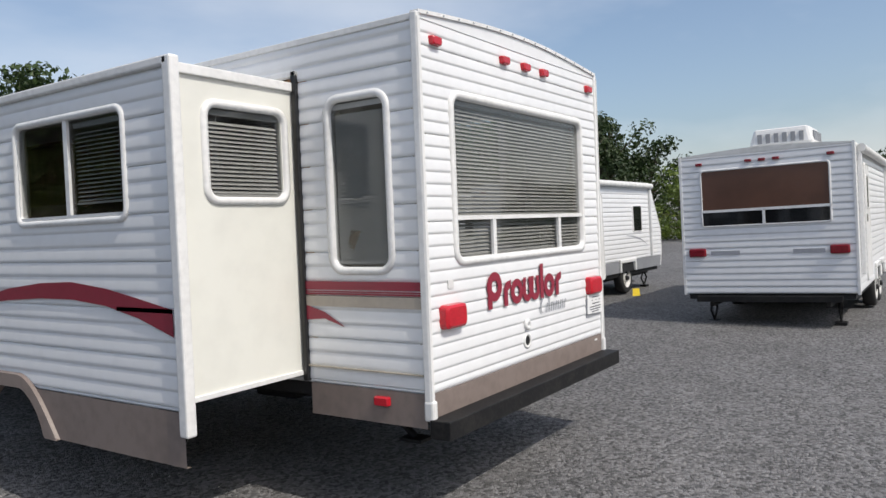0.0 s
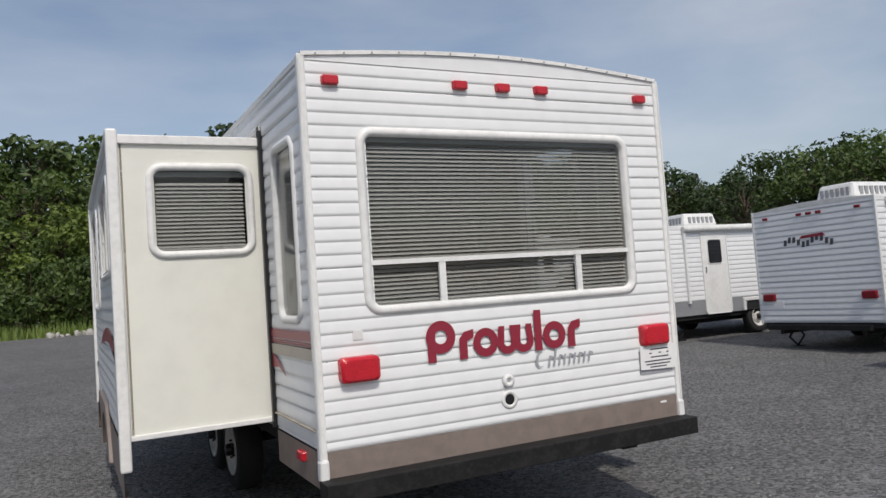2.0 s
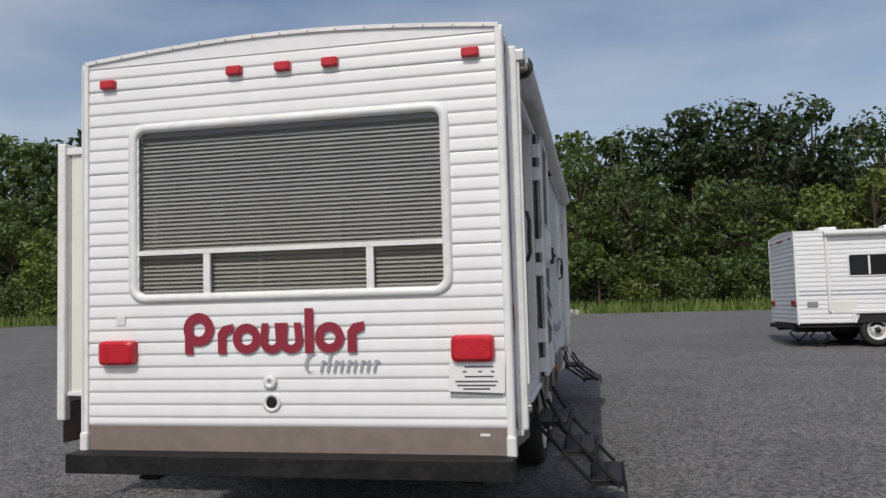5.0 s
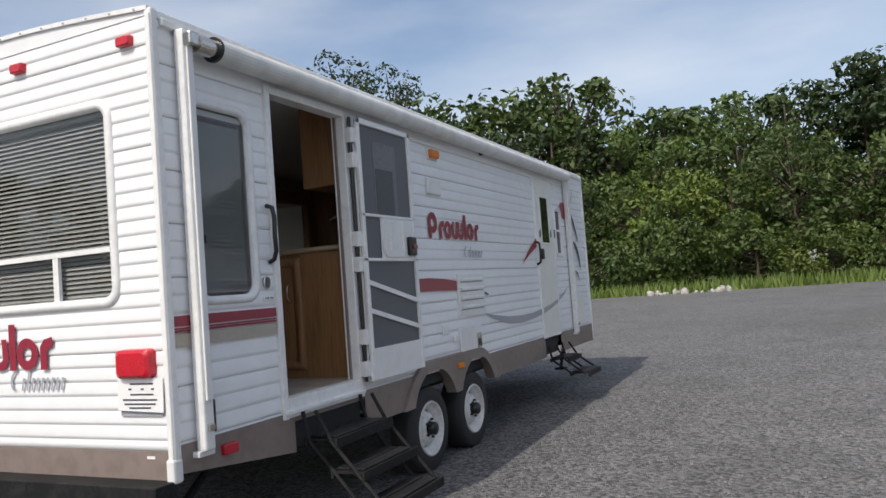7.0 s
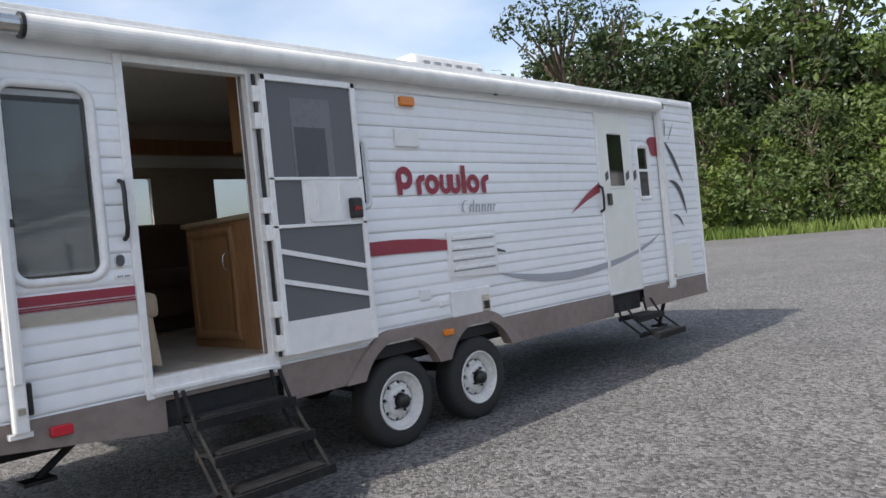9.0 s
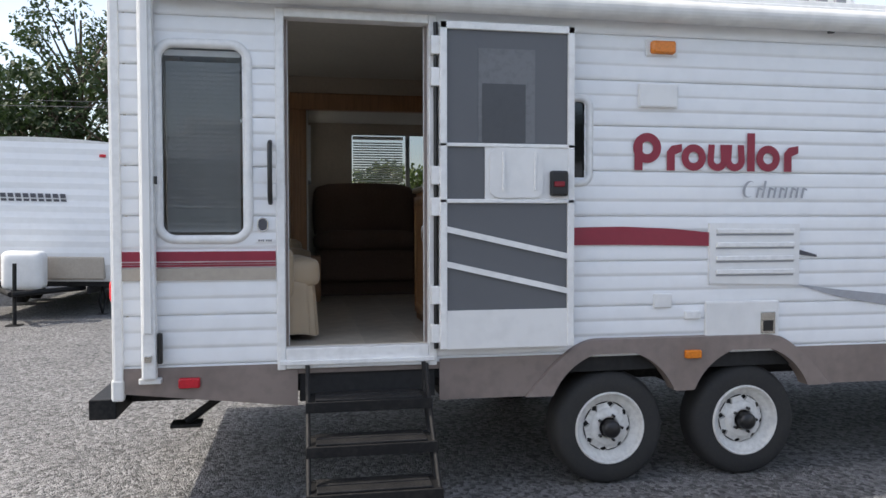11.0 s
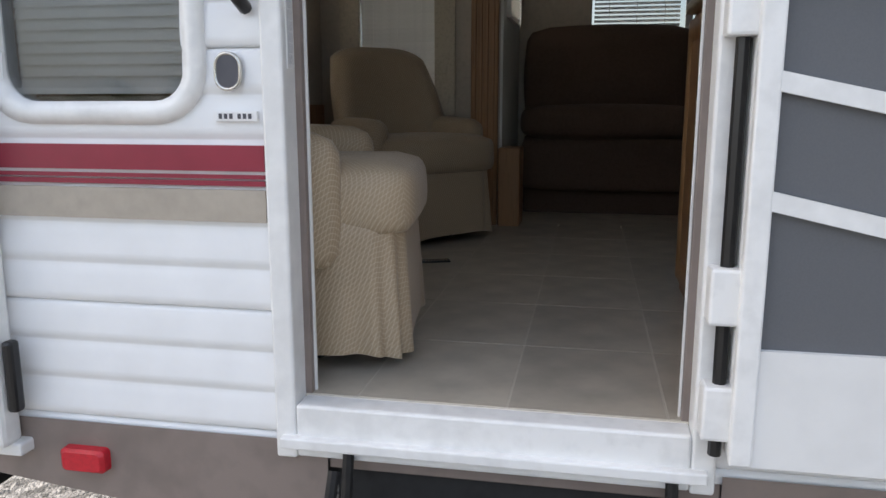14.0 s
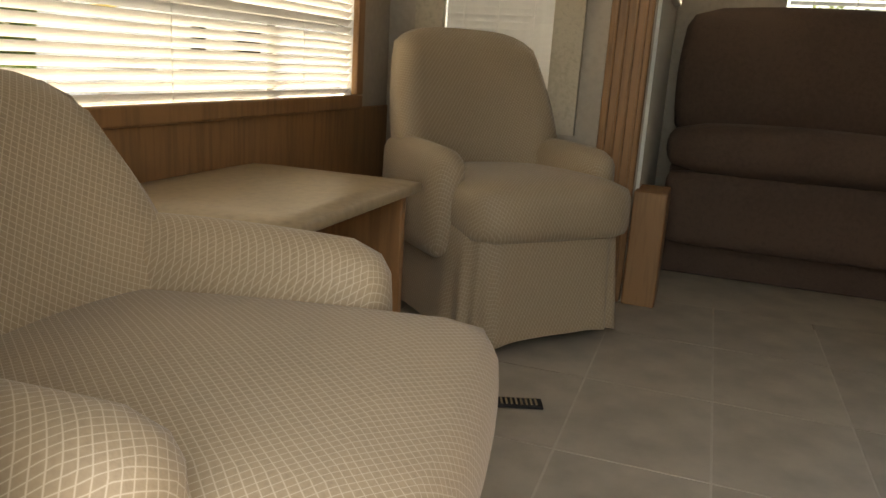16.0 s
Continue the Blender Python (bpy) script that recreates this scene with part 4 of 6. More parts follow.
tube("grab_handle", [(0.01, 5.56, 1.80), (0.05, 5.56, 1.78), (0.06, 5.555, 1.68), (0.05, 5.56, 1.56), (0.01, 5.56, 1.54)], 0.013, BLACKPLASTIC, trailer)
# decals at the front end
sweep("stripe", DOORSIDE, [(6.62, 2.20, 2.30), (6.70, 2.12, 2.33), (6.86, 2.12, 2.33), (6.9, 2.22, 2.32)], MAROON, trailer)
for P0, P1, P2, w2 in (((7.02, 2.33), (7.06, 2.45), (7.05, 2.55), 0.02), ((7.10, 2.30), (7.2, 2.42), (7.26, 2.52), 0.03), ((7.02, 2.28), (7.2, 2.12), (7.38, 1.82), 0.05), ((7.05, 1.84), (7.32, 1.83), (7.40, 1.45), 0.06), ((7.08, 1.45), (7.22, 1.45), (7.30, 1.30), 0.03)):
    pts = []
    for k in range(9):
        t = k / 8
        a = [(1 - t) ** 2 * p + 2 * t * (1 - t) * q + t * t * r for p, q, r in zip(P0, P1, P2)]
        e = w2 * math.sin(math.pi * (0.1 + 0.85 * t))
        pts.append((a[0] - e / 2, a[0] + e / 2, a[1] - e / 3, a[1] + e / 3))
    vs = [DOORSIDE.at(p[0], p[2], 0.0145) for p in pts] + [DOORSIDE.at(p[1], p[3], 0.0145) for p in pts]
    mesh_object("stripe", vs, [(i, i + 1, 9 + i + 1, 9 + i) for i in range(8)], DARKDECAL, trailer)
box("baggage_door", 0.0, 0.016, 7.0, 7.44, 0.74, 1.12, SHEET, trailer, 0.006)

# awning: roller, fabric roll, arms
aw = new("awning")
aw.parent = trailer
rod("fabric_roll", (0.085, 0.34, 2.655), (0.085, 6.78, 2.655), 0.062, ROOF, aw, 22)
rod("roller_tube", (0.085, 0.20, 2.655), (0.085, 0.34, 2.655), 0.048, CHROME, aw, 18)
rod("roller_end", (0.085, 0.325, 2.655), (0.085, 0.345, 2.655), 0.066, BLACKPLASTIC, aw, 18)
box("awning_rail", 0.0, 0.03, 0.05, L - 0.05, 2.715, 2.755, TRIM, aw, 0.006)
for y in (0.165, 6.84):
    arm = box("awning_arm", 0.015, 0.075, y - 0.036, y + 0.036, 0.66, 2.72, TRIM, aw, 0.012)
    box("inner_arm", 0.075, 0.088, y - 0.02, y + 0.02, 0.9, 2.68, PLASTIC, arm, 0.004)
    box("arm_foot", 0.004, 0.05, y - 0.055, y + 0.055, 0.635, 0.665, PLASTIC, arm, 0.006)
    box("arm_lever", 0.03, 0.06, y + 0.04, y + 0.065, 0.74, 0.90, BLACKPLASTIC, arm, 0.008)
    box("arm_catch", 0.07, 0.094, y - 0.018, y + 0.018, 0.755, 0.79, CHROME, arm, 0.004)
    box("arm_bracket", 0.0, 0.12, y - 0.03, y + 0.04, 2.63, 2.70, CHROME, arm, 0.01)
rod("awning_pull", (0.07, 0.21, 1.66), (0.07, 0.21, 1.70), 0.008, BLACKPLASTIC, aw, 8)

# off side wall, with the slide-out pushed out
SY0, SY1, SX = 0.95, 4.58, 0.885
SLIDE = Plane((-W - SX, 0, 0), (0, 1, 0), (-1, 0, 0))
siding("wall_off_side", OFFSIDE, L, ZB, ZT, 0.26, 3, 0.0068, WHITE, trailer, [(0.24, 0.66, 1.40, 2.375), (SY0 - 0.04, SY1 + 0.04, 0.72, 2.56)], base=0.971 - 0.52)
window(OFFSIDE, 0.452, 1.885, 0.50, 1.06, trailer, r=0.11, rim=0.045, glass=GLASS, label="tall narrow side window with white frame")
skirt("skirt_off_side", OFFSIDE, 0.02, L, ZB, 0.50, SKIRT, trailer, (), [(SY0 - 0.06, SY1 + 0.05)], flare=False)
sweep("stripe", OFFSIDE, [(0.9, 1.08, 1.17), (0.75, 1.09, 1.13), (0.6, 1.045, 1.05)], MAROON, trailer)
so = new("slide_out")
so.parent = trailer
for y in (SY0 - 0.05, SY1 + 0.01):
    box("opening_trim", -W - 0.03, -W + 0.02, y, y + 0.04, 0.70, 2.60, BLACKPLASTIC, so, 0.006)
box("opening_trim", -W - 0.03, -W + 0.02, SY0 - 0.05, SY1 + 0.05, 2.565, 2.60, TRIM, so, 0.006)
SEND = Plane((-W - SX, SY0, 0), (1, 0, 0), (0, -1, 0))
sheet("end_panel", SEND, SX + 0.02, 0.745, 2.51, 0.0, 0.03, SHEET, so, [(0.23, 0.77, 1.83, 2.32)])
window(SEND, 0.50, 2.075, 0.64, 0.58, so, r=0.10, rim=0.045, glass=GLASS)
box("top_trim", -W - SX, -W, SY0 - 0.022, SY0 + 0.01, 2.475, 2.53, TRIM, so, 0.006)
box("bottom_trim", -W - SX, -W, SY0 - 0.015, SY0 + 0.01, 0.735, 0.765, TRIM, so, 0.004)
sheet("far_end_panel", Plane((-W - SX, SY1, 0), (1, 0, 0), (0, 1, 0)), SX, 0.745, 2.51, 0.0, 0.03, SHEET, so)
siding("slide_wall", SLIDE, SY1 - SY0, 0.69, 2.51, 0.26, 3, 0.0068, WHITE, so, [(1.36 - SY0, 2.50 - SY0, 1.77, 2.33), (3.2 - SY0, 4.15 - SY0, 1.53, 2.33)], base=0.971 - 0.52)
for ch in so.children:
    if ch.name.startswith("slide_wall"):
        ch.location = (0, SY0, 0)
window(SLIDE, 1.95, 2.04, 1.20, 0.66, so, r=0.085, rim=0.04, glass=GLASS, bars=[("v", 0.0, -0.29, 0.29)])
window(SLIDE, 3.68, 1.92, 1.06, 0.88, so, r=0.085, rim=0.04, glass=GLASS, bars=[("v", 0.0, -0.4, 0.4)])
for y in (SY0 - 0.01, SY1):
    box("slide_flange", -W - SX - 0.03, -W - SX + 0.035, y - 0.035, y + 0.035, 0.565, 2.56, TRIM, so, 0.012)
box("slide_roof_edge", -W - SX - 0.03, -W - SX + 0.03, SY0 - 0.02, SY1 + 0.02, 2.51, 2.56, TRIM, so, 0.01)
box("slide_roof", -W - SX, -W, SY0, SY1, 2.505, 2.53, ROOF, so)
box("slide_floor", -W - SX + 0.01, -W - 0.022, SY0 + 0.035, SY1 - 0.035, 0.75, FLOOR, TILE, so, 0.001)
skirt("slide_skirt", SLIDE, SY0, SY1, ZB, 0.40, SKIRT, so, [(2.72, 0.30, 0.42), (3.58, 0.30, 0.42)])
sweep("stripe", SLIDE, [(1.0, 1.09, 1.235), (1.3, 1.18, 1.29), (1.6, 1.24, 1.34), (1.95, 1.27, 1.375), (2.3, 1.27, 1.365), (2.7, 1.25, 1.325), (3.0, 1.225, 1.27), (3.3, 1.19, 1.195)], MAROON, so)
sweep("stripe", SLIDE, [(1.0, 1.215, 1.24), (1.5, 1.215, 1.24)], MAROON, so)
sweep("stripe", SLIDE, [(4.2, 0.95, 0.99), (4.5, 0.93, 0.985)], GREYDECAL, so)

# roof, front, underside, running gear
rp2 = [(0, ZT + 0.0)] + [(W * k / 16, ZT + 0.02 + 0.07 * math.sin(math.pi * k / 16)) for k in range(17)] + [(W, ZT)]
vs = [Vector((-W + u, y, z)) for y in (0.03, L) for u, z in rp2]
n = len(rp2)
mesh_object("roof", vs, [tuple(range(n)), tuple(range(2 * n - 1, n - 1, -1))] + [(i, (i + 1) % n, n + (i + 1) % n, n + i) for i in range(n)], ROOF, trailer)
for x in (-W, 0):
    box("gutter", x - 0.012, x + 0.012, 0.0, L, ZT - 0.01, ZT + 0.028, TRIM, trailer, 0.005)
siding("wall_front", FRONT, W, ZB, ZT, 0.243, 3, 0.0062, WHITE, trailer)
slab("skirt_front", FRONT, [(0, 0.5), (W, 0.5), (W, ZB), (0, ZB)], -0.02, 0.006, SKIRT, trailer)
box("corner_moulding", -0.022, 0.022, L - 0.02, L + 0.02, 0.5, ZT + 0.02, TRIM, trailer, 0.01)
air_conditioner(-0.95, 4.25, ZT + 0.07, trailer, 0.72, 1.1, 0.27)
box("roof_vent", -0.80, -0.36, 1.85, 2.5, ZT + 0.03, ZT + 0.16, PLASTIC, trailer, 0.04)
box("roof_vent", -0.80, -0.40, 5.6, 6.0, ZT + 0.04, ZT + 0.19, PLASTIC, trailer, 0.04)
box("underbody", -W + 0.03, -0.03, 0.05, L - 0.05, 0.60, 0.745, UNDER, trailer)
for x in (-W + 0.45, -0.45):
    box("frame_rail", x - 0.03, x + 0.03, 0.0, L + 0.3, 0.47, 0.62, BLACK, trailer)
rod("axle", (-W + 0.1, 2.72, 0.33), (-0.1, 2.72, 0.33), 0.04, BLACK, trailer)
rod("axle", (-W + 0.1, 3.58, 0.33), (-0.1, 3.58, 0.33), 0.04, BLACK, trailer)
WR = Plane((-0.03, 0, 0), (0, 1, 0), (1, 0, 0))
WL = Plane((-W + 0.03, 0, 0), (0, 1, 0), (-1, 0, 0))
for y, z in ((2.70, 0.262), (3.565, 0.268)):
    wheel(WR, y, z, trailer)
    wheel(WL, y, z, trailer)
for x in (-W + 0.25, -0.25):
    for y in (0.42, 7.1):
        z0 = 0.36 if y < 1 else 0.2
        bm = bmesh.new()
        add_rod(bm, (x, y + 0.1, 0.52), (x, y - 0.12, z0), 0.022, n=8)
        add_box(bm, x - 0.06, x + 0.06, y - 0.2, y - 0.04, z0 - 0.02, z0)
        add_box(bm, x - 0.03, x + 0.03, y - 0.1, y + 0.16, 0.49, 0.53)
        from_bm("stabiliser_jack", bm, BLACK, trailer)
box("drain_tank", -1.7, -0.7, 1.8, 2.25, 0.33, 0.6, UNDER, trailer, 0.03)
steps(DOORSIDE, 0.95, 1.60, 0.55, 0.165, 0.18, 3, trailer)
box("step_recess", -0.5, -0.02, 0.92, 1.66, 0.50, 0.66, UNDER, trailer)
steps(DOORSIDE, D2[0] + 0.04, D2[1] - 0.04, 0.46, 0.22, 0.16, 2, trailer)
box("step_recess", -0.5, -0.02, 5.62, 6.2, 0.50, 0.70, UNDER, trailer)
rod("tongue", (-W / 2, L, 0.45), (-W / 2, L + 1.1, 0.42), 0.05, BLACK, trailer)

# ---- inside the trailer ----
IN = 0.045
rear_in = (0.325, 2.115, 1.42, 2.37)
sheet("inner_wall_rear", REAR, W, 0.74, 2.70, -IN, 0.012, INWALL, trailer, [rear_in])
sheet("inner_wall_door_side", DOORSIDE, L, 0.74, 2.70, -IN, 0.012, INWALL, trailer, [(0.24, 0.63, 1.41, 2.365), (DY0 - 0.01, DY1 + 0.01, 0.0, DZ1 + 0.01), (2.36, 2.52, 1.72, 2.15)])
sheet("inner_wall_off_side", OFFSIDE, L, 0.74, 2.70, -IN, 0.012, INWALL, trailer, [(0.25, 0.655, 1.41, 2.365), (SY0 + 0.02, SY1 - 0.02, 0.0, 2.42)])
sheet("inner_slide_wall", SLIDE, SY1, 0.74, 2.50, -IN, 0.012, INWALL, trailer, [(1.40, 2.50, 1.76, 2.32), (3.20, 4.16, 1.53, 2.31), (0, SY0, 0, 3)])
box("partition", -W + 0.06, -0.06, 4.62, 4.66, 0.78, 2.70, OAK, trailer)
box("ceiling", -W + 0.05, -0.05, 0.05, 4.62, 2.70, 2.72, CEIL, trailer)
box("slide_ceiling", -W - SX + 0.04, -W, SY0 + 0.03, SY1 - 0.03, 2.43, 2.45, CEIL, trailer)
box("floor_deck", -W + 0.03, -0.03, 0.05, L - 0.1, 0.745, FLOOR - 0.0015, GROUT, trailer)
# wood panelling under the rear window, sill and casing
box("panel_below_window", -W + 0.06, -0.06, IN + 0.013, IN + 0.02, FLOOR, 1.40, OAK, trailer)
for a, b2, c, e in ((-W + 0.30, -0.30, 1.395, 1.44), (-W + 0.30, -0.30, 2.35, 2.42), (-W + 0.30, -W + 0.35, 1.44, 2.35), (-0.35, -0.30, 1.44, 2.35)):
    box("window_casing", a, b2, IN + 0.012, IN + 0.034, c, e, OAK, trailer, 0.006)
blind(Plane((-W, 0, 0), (1, 0, 0), (0, 1, 0)), 0.328, 2.112, 1.425, 2.368, 0.04, 0.0238, 48, trailer, width=0.026)
blind(Plane((0, 0, 0), (0, 1, 0), (-1, 0, 0)), 0.245, 0.625, 1.415, 2.36, 0.03, 0.023, 74, trailer, width=0.027)
blind(Plane((-W, 0, 0), (0, 1, 0), (1, 0, 0)), 0.26, 0.645, 1.415, 2.36, 0.03, 0.023, 74, trailer, width=0.027)
blind(Plane((-W - SX, 0, 0), (0, 1, 0), (1, 0, 0)), 1.41, 1.90, 1.83, 2.31, 0.035, 0.0245, 30, trailer)
blind(Plane((-W - SX, SY0, 0), (1, 0, 0), (0, 1, 0)), 0.235, 0.765, 1.835, 2.315, 0.04, 0.0238, 48, trailer, width=0.026)
for y in (0.215, 0.70):
    c = sheet("fabric_side_panel", Plane((-W + 0.055, y - 0.05, 0), (0, 1, 0), (1, 0, 0)), 0.10, 1.35, 2.50, 0.03, 0.03, CURTAIN, trailer)
box("fabric_valance", -W + 0.055, -W + 0.12, 0.15, 0.78, 2.36, 2.52, CURTAIN, trailer, 0.01)
box("fabric_valance", -W + 0.24, -0.24, IN + 0.034, IN + 0.11, 2.34, 2.52, CURTAIN, trailer, 0.01)
# fluted oak posts at the slide-out opening
for y in (0.83, SY1 - 0.05):
    post = box("oak_post", -W + 0.0, -W + 0.085, y, y + 0.135, FLOOR, 2.42, OAK, trailer, 0.008)
    for k in range(4):
        box("flute", -W + 0.08, -W + 0.092, y + 0.018 + k * 0.03, y + 0.028 + k * 0.03, FLOOR + 0.06, 2.40, OAK, post, 0.004)
box("post_plinth", -W - 0.10, -W + 0.09, SY0 + 0.02, SY0 + 0.13, FLOOR, 1.19, OAK, trailer, 0.006)
box("opening_header", -W + 0.0, -W + 0.085, 0.83, SY1 + 0.09, 2.42, 2.56, OAK, trailer, 0.01)


def placed(name, x, y, z, turn, label, category, group=""):
    ob = new(name)
    ob.matrix_world = ROOT @ pose(x, y, z, 0, 0, turn)
    return tagged(ob, label, category, group)


def cushion(name, sx, sy, sz, mat, parent, at, rot=(0, 0, 0), r=0.06, puff=0.02):
    """A soft, rounded block."""
    bm = bmesh.new()
    bmesh.ops.create_cube(bm, size=1)
    bmesh.ops.subdivide_edges(bm, edges=bm.edges[:], cuts=7, use_grid_fill=True)
    hx, hy, hz = sx / 2, sy / 2, sz / 2
    for v in bm.verts:
        q = Vector((v.co.x * sx, v.co.y * sy, v.co.z * sz))
        c = Vector((max(-hx + r, min(hx - r, q.x)), max(-hy + r, min(hy - r, q.y)), max(-hz + r, min(hz - r, q.z))))
        d = q - c
        if d.length > 1e-6:
            q = c + d.normalized() * r
        q += Vector((q.x / hx * (1 - (q.y / hy) ** 2) * (1 - (q.z / hz) ** 2), q.y / hy * (1 - (q.x / hx) ** 2) * (1 - (q.z / hz) ** 2), q.z / hz * (1 - (q.y / hy) ** 2) * (1 - (q.x / hx) ** 2))) * puff
        v.co = q
    bmesh.ops.transform(bm, matrix=pose(*at, *rot), verts=bm.verts)
    return from_bm(name, bm, mat, parent, smooth=True)


def armchair(x, y, turn, label, BACK=0.53):
    """A skirted barrel chair. It faces along its own +y."""
    c = placed("armchair", x, y, FLOOR, turn, label, "armchair", "armchairs by the rear window")
    # skirt with hanging folds
    n, m2 = 108, 6
    vs, fs = [], []
    for k in range(m2):
        t = k / (m2 - 1)
        for i in range(n):
            a = 2 * math.pi * i / n
            cx, sy = math.cos(a), math.sin(a)
            e = 0.42
            px = 0.262 * math.copysign(abs(cx) ** e, cx)
            py = 0.30 * math.copysign(abs(sy) ** e, sy)
            corner = abs(cx * sy) * 2
            flare = 1 + 0.02 * (1 - t) + 0.085 * (1 - t) * corner * math.sin(a * 9) ** 2 + 0.012 * math.sin(a * 11) * (1 - t)
            vs.append((px * flare, py * flare + 0.02, 0.034 + 0.01 * math.sin(a * 4 + 0.6) * (1 - t) + t * 0.33))
    for k in range(m2 - 1):
        fs += [(k * n + i, k * n + (i + 1) % n, (k + 1) * n + (i + 1) % n, (k + 1) * n + i) for i in range(n)]
    fs.append(tuple(range((m2 - 1) * n, m2 * n)))
    mesh_object("skirt", vs, fs, LATTICE, c, smooth=True)
    cushion("seat", 0.50, 0.56, 0.17, LATTICE, c, (0, 0.055, 0.375), (2, 0, 0), 0.05, 0.016)
    # backrest: curved and rounded at the top
    bm = bmesh.new()
    nu, nv = 15, 12
    grid = {}
    for s in (0, 1):
        for i in range(nu):
            for j in range(nv):
                u, v = -1 + 2 * i / (nu - 1), j / (nv - 1)
                half = 0.285 * (1 - 0.16 * v ** 3)
                top = 0.34 + BACK * v * (1 - 0.10 * abs(u) ** 4)
                yy = -0.135 - 0.13 * v + 0.10 * u * u * (1 - 0.5 * v) + (0.0 if s else -0.13) + 0.02 * math.sin(v * math.pi) * s
                if j == nv - 1 or i in (0, nu - 1):
                    yy += -0.035 if s else 0.035
                grid[s, i, j] = bm.verts.new((u * half, yy, top))
    for s in (0, 1):
        for i in range(nu - 1):
            for j in range(nv - 1):
                bm.faces.new((grid[s, i, j], grid[s, i + 1, j], grid[s, i + 1, j + 1], grid[s, i, j + 1]))
    for i in range(nu - 1):
        for j in (0, nv - 1):
            bm.faces.new((grid[0, i, j], grid[0, i + 1, j], grid[1, i + 1, j], grid[1, i, j]))
    for j in range(nv - 1):
        for i in (0, nu - 1):
            bm.faces.new((grid[0, i, j], grid[0, i, j + 1], grid[1, i, j + 1], grid[1, i, j]))
    from_bm("backrest", bm, LATTICE, c, smooth=True)
    for s in (-1, 1):
        cushion("armrest", 0.105, 0.42, 0.30, LATTICE, c, (s * 0.255, -0.03, 0.385), (-1, 0, 0), 0.05, 0.008)
    bm = bmesh.new()
    add_rod(bm, (0, 0, 0.0), (0, 0, 0.03), 0.2, 0.18, 24)
    add_rod(bm, (0, 0, 0.03), (0, 0, 0.3), 0.05, 0.05, 12)
    from_bm("swivel_base", bm, BLACK, c)
    return c


armchair(-0.40, 0.67, 8, "tan lattice-woven skirted armchair standing just inside the open door", 0.39)
armchair(-2.03, 0.60, -44, "tan lattice-woven skirted armchair in the rear corner under the window")

tb = placed("side_table", -1.16, 0.33, FLOOR, 0, "low oak side table with beige top between the armchairs", "side table")
cushion("table_top", 0.62, 0.46, 0.03, LAMINATE, tb, (0, 0, 0.475), (0, 0, 0), 0.012, 0)
for x in (-0.27, 0.27):
    box("table_side", x - 0.012, x + 0.012, -0.19, 0.20, 0.0, 0.46, OAK, tb)
box("table_shelf", -0.26, 0.26, -0.19, 0.19, 0.16, 0.18, OAK, tb)

sofa = placed("sofa", -3.00, 1.98, FLOOR, 0, "dark brown corduroy sofa in the slide-out under the window", "sofa")
for k, y in enumerate((-0.47, 0.47)):
    cushion("seat", 0.46, 0.93, 0.17, SOFA, sofa, (0.02, y, 0.50), (0, -3, 0), 0.06, 0.02)
    cushion("backrest", 0.17, 0.93, 0.52, SOFA, sofa, (-0.16, y, 0.77), (0, -8, 0), 0.07, 0.025)
    cushion("front_panel", 0.09, 0.925, 0.28, SOFA, sofa, (0.165, y, 0.28), (0, 0, 0), 0.03, 0.006)
box("sofa_base", -0.22, 0.10, -0.93, 0.93, 0.0, 0.43, SOFA, sofa, 0.01)

gal = placed("kitchen_cabinet", 0, 0.05, FLOOR, 0, "oak galley base cabinet with beige counter beside the entry door", "kitchen cabinet")
box("body", -1.14, -0.065, 1.67, 2.3, 0.0, 0.87, OAK, gal)
box("body", -0.72, -0.065, 2.3, 3.6, 0.0, 0.87, OAK, gal)
GF = Plane((-0.72, 1.72, FLOOR), (1, 0, 0), (0, -1, 0))
GF.o = Vector((-1.14, 1.67, 0))
for a, b2, c, e in ((0.06, 0.68, 0.06, 0.84),):
    dr = slab("door", GF, [(a, c), (b2, c), (b2, e), (a, e)], 0.0, 0.018, OAK, gal)
    ring("door_moulding", GF, (a + b2) / 2, (c + e) / 2, rounded(b2 - a, e - c, 0.01), rounded(b2 - a - 0.13, e - c - 0.13, 0.03), 0.016, 0.026, OAK, dr)
    tube("handle", [(-0.56, 1.65, 0.54), (-0.56, 1.625, 0.56), (-0.56, 1.62, 0.60), (-0.56, 1.625, 0.64), (-0.56, 1.65, 0.66)], 0.006, CHROME, dr)
box("counter", -1.17, -0.06, 1.645, 2.33, 0.87, 0.905, LAMINATE, gal, 0.01)
box("counter", -0.75, -0.06, 2.33, 3.6, 0.87, 0.905, LAMINATE, gal, 0.01)
tube("tap", [(-0.35, 2.1, 0.905), (-0.35, 2.1, 1.13), (-0.40, 2.1, 1.16), (-0.48, 2.1, 1.13)], 0.011, CHROME, gal)
rod("tap_lever", (-0.28, 1.98, 0.905), (-0.28, 1.98, 0.97), 0.014, CHROME, gal)
hung = placed("wall_cabinet", 0, 0, 0, 0, "oak wall cabinet hung above the galley counter", "wall cabinet")
box("body", -0.42, -0.06, 1.75, 3.6, 2.12, 2.70, OAK, hung)
fl = placed("floor_register", -1.42, 0.84, FLOOR, 110, "black slotted heating register set in the floor", "floor register")
box("register_grille", -0.06, 0.06, -0.025, 0.025, 0.0, 0.006, BLACK, fl, 0.002)
bm = bmesh.new()
for k in range(9):
    add_box(bm, -0.05 + k * 0.0115, -0.045 + k * 0.0115, -0.018, 0.018, 0.006, 0.009)
from_bm("slots", bm, CHROME, fl)

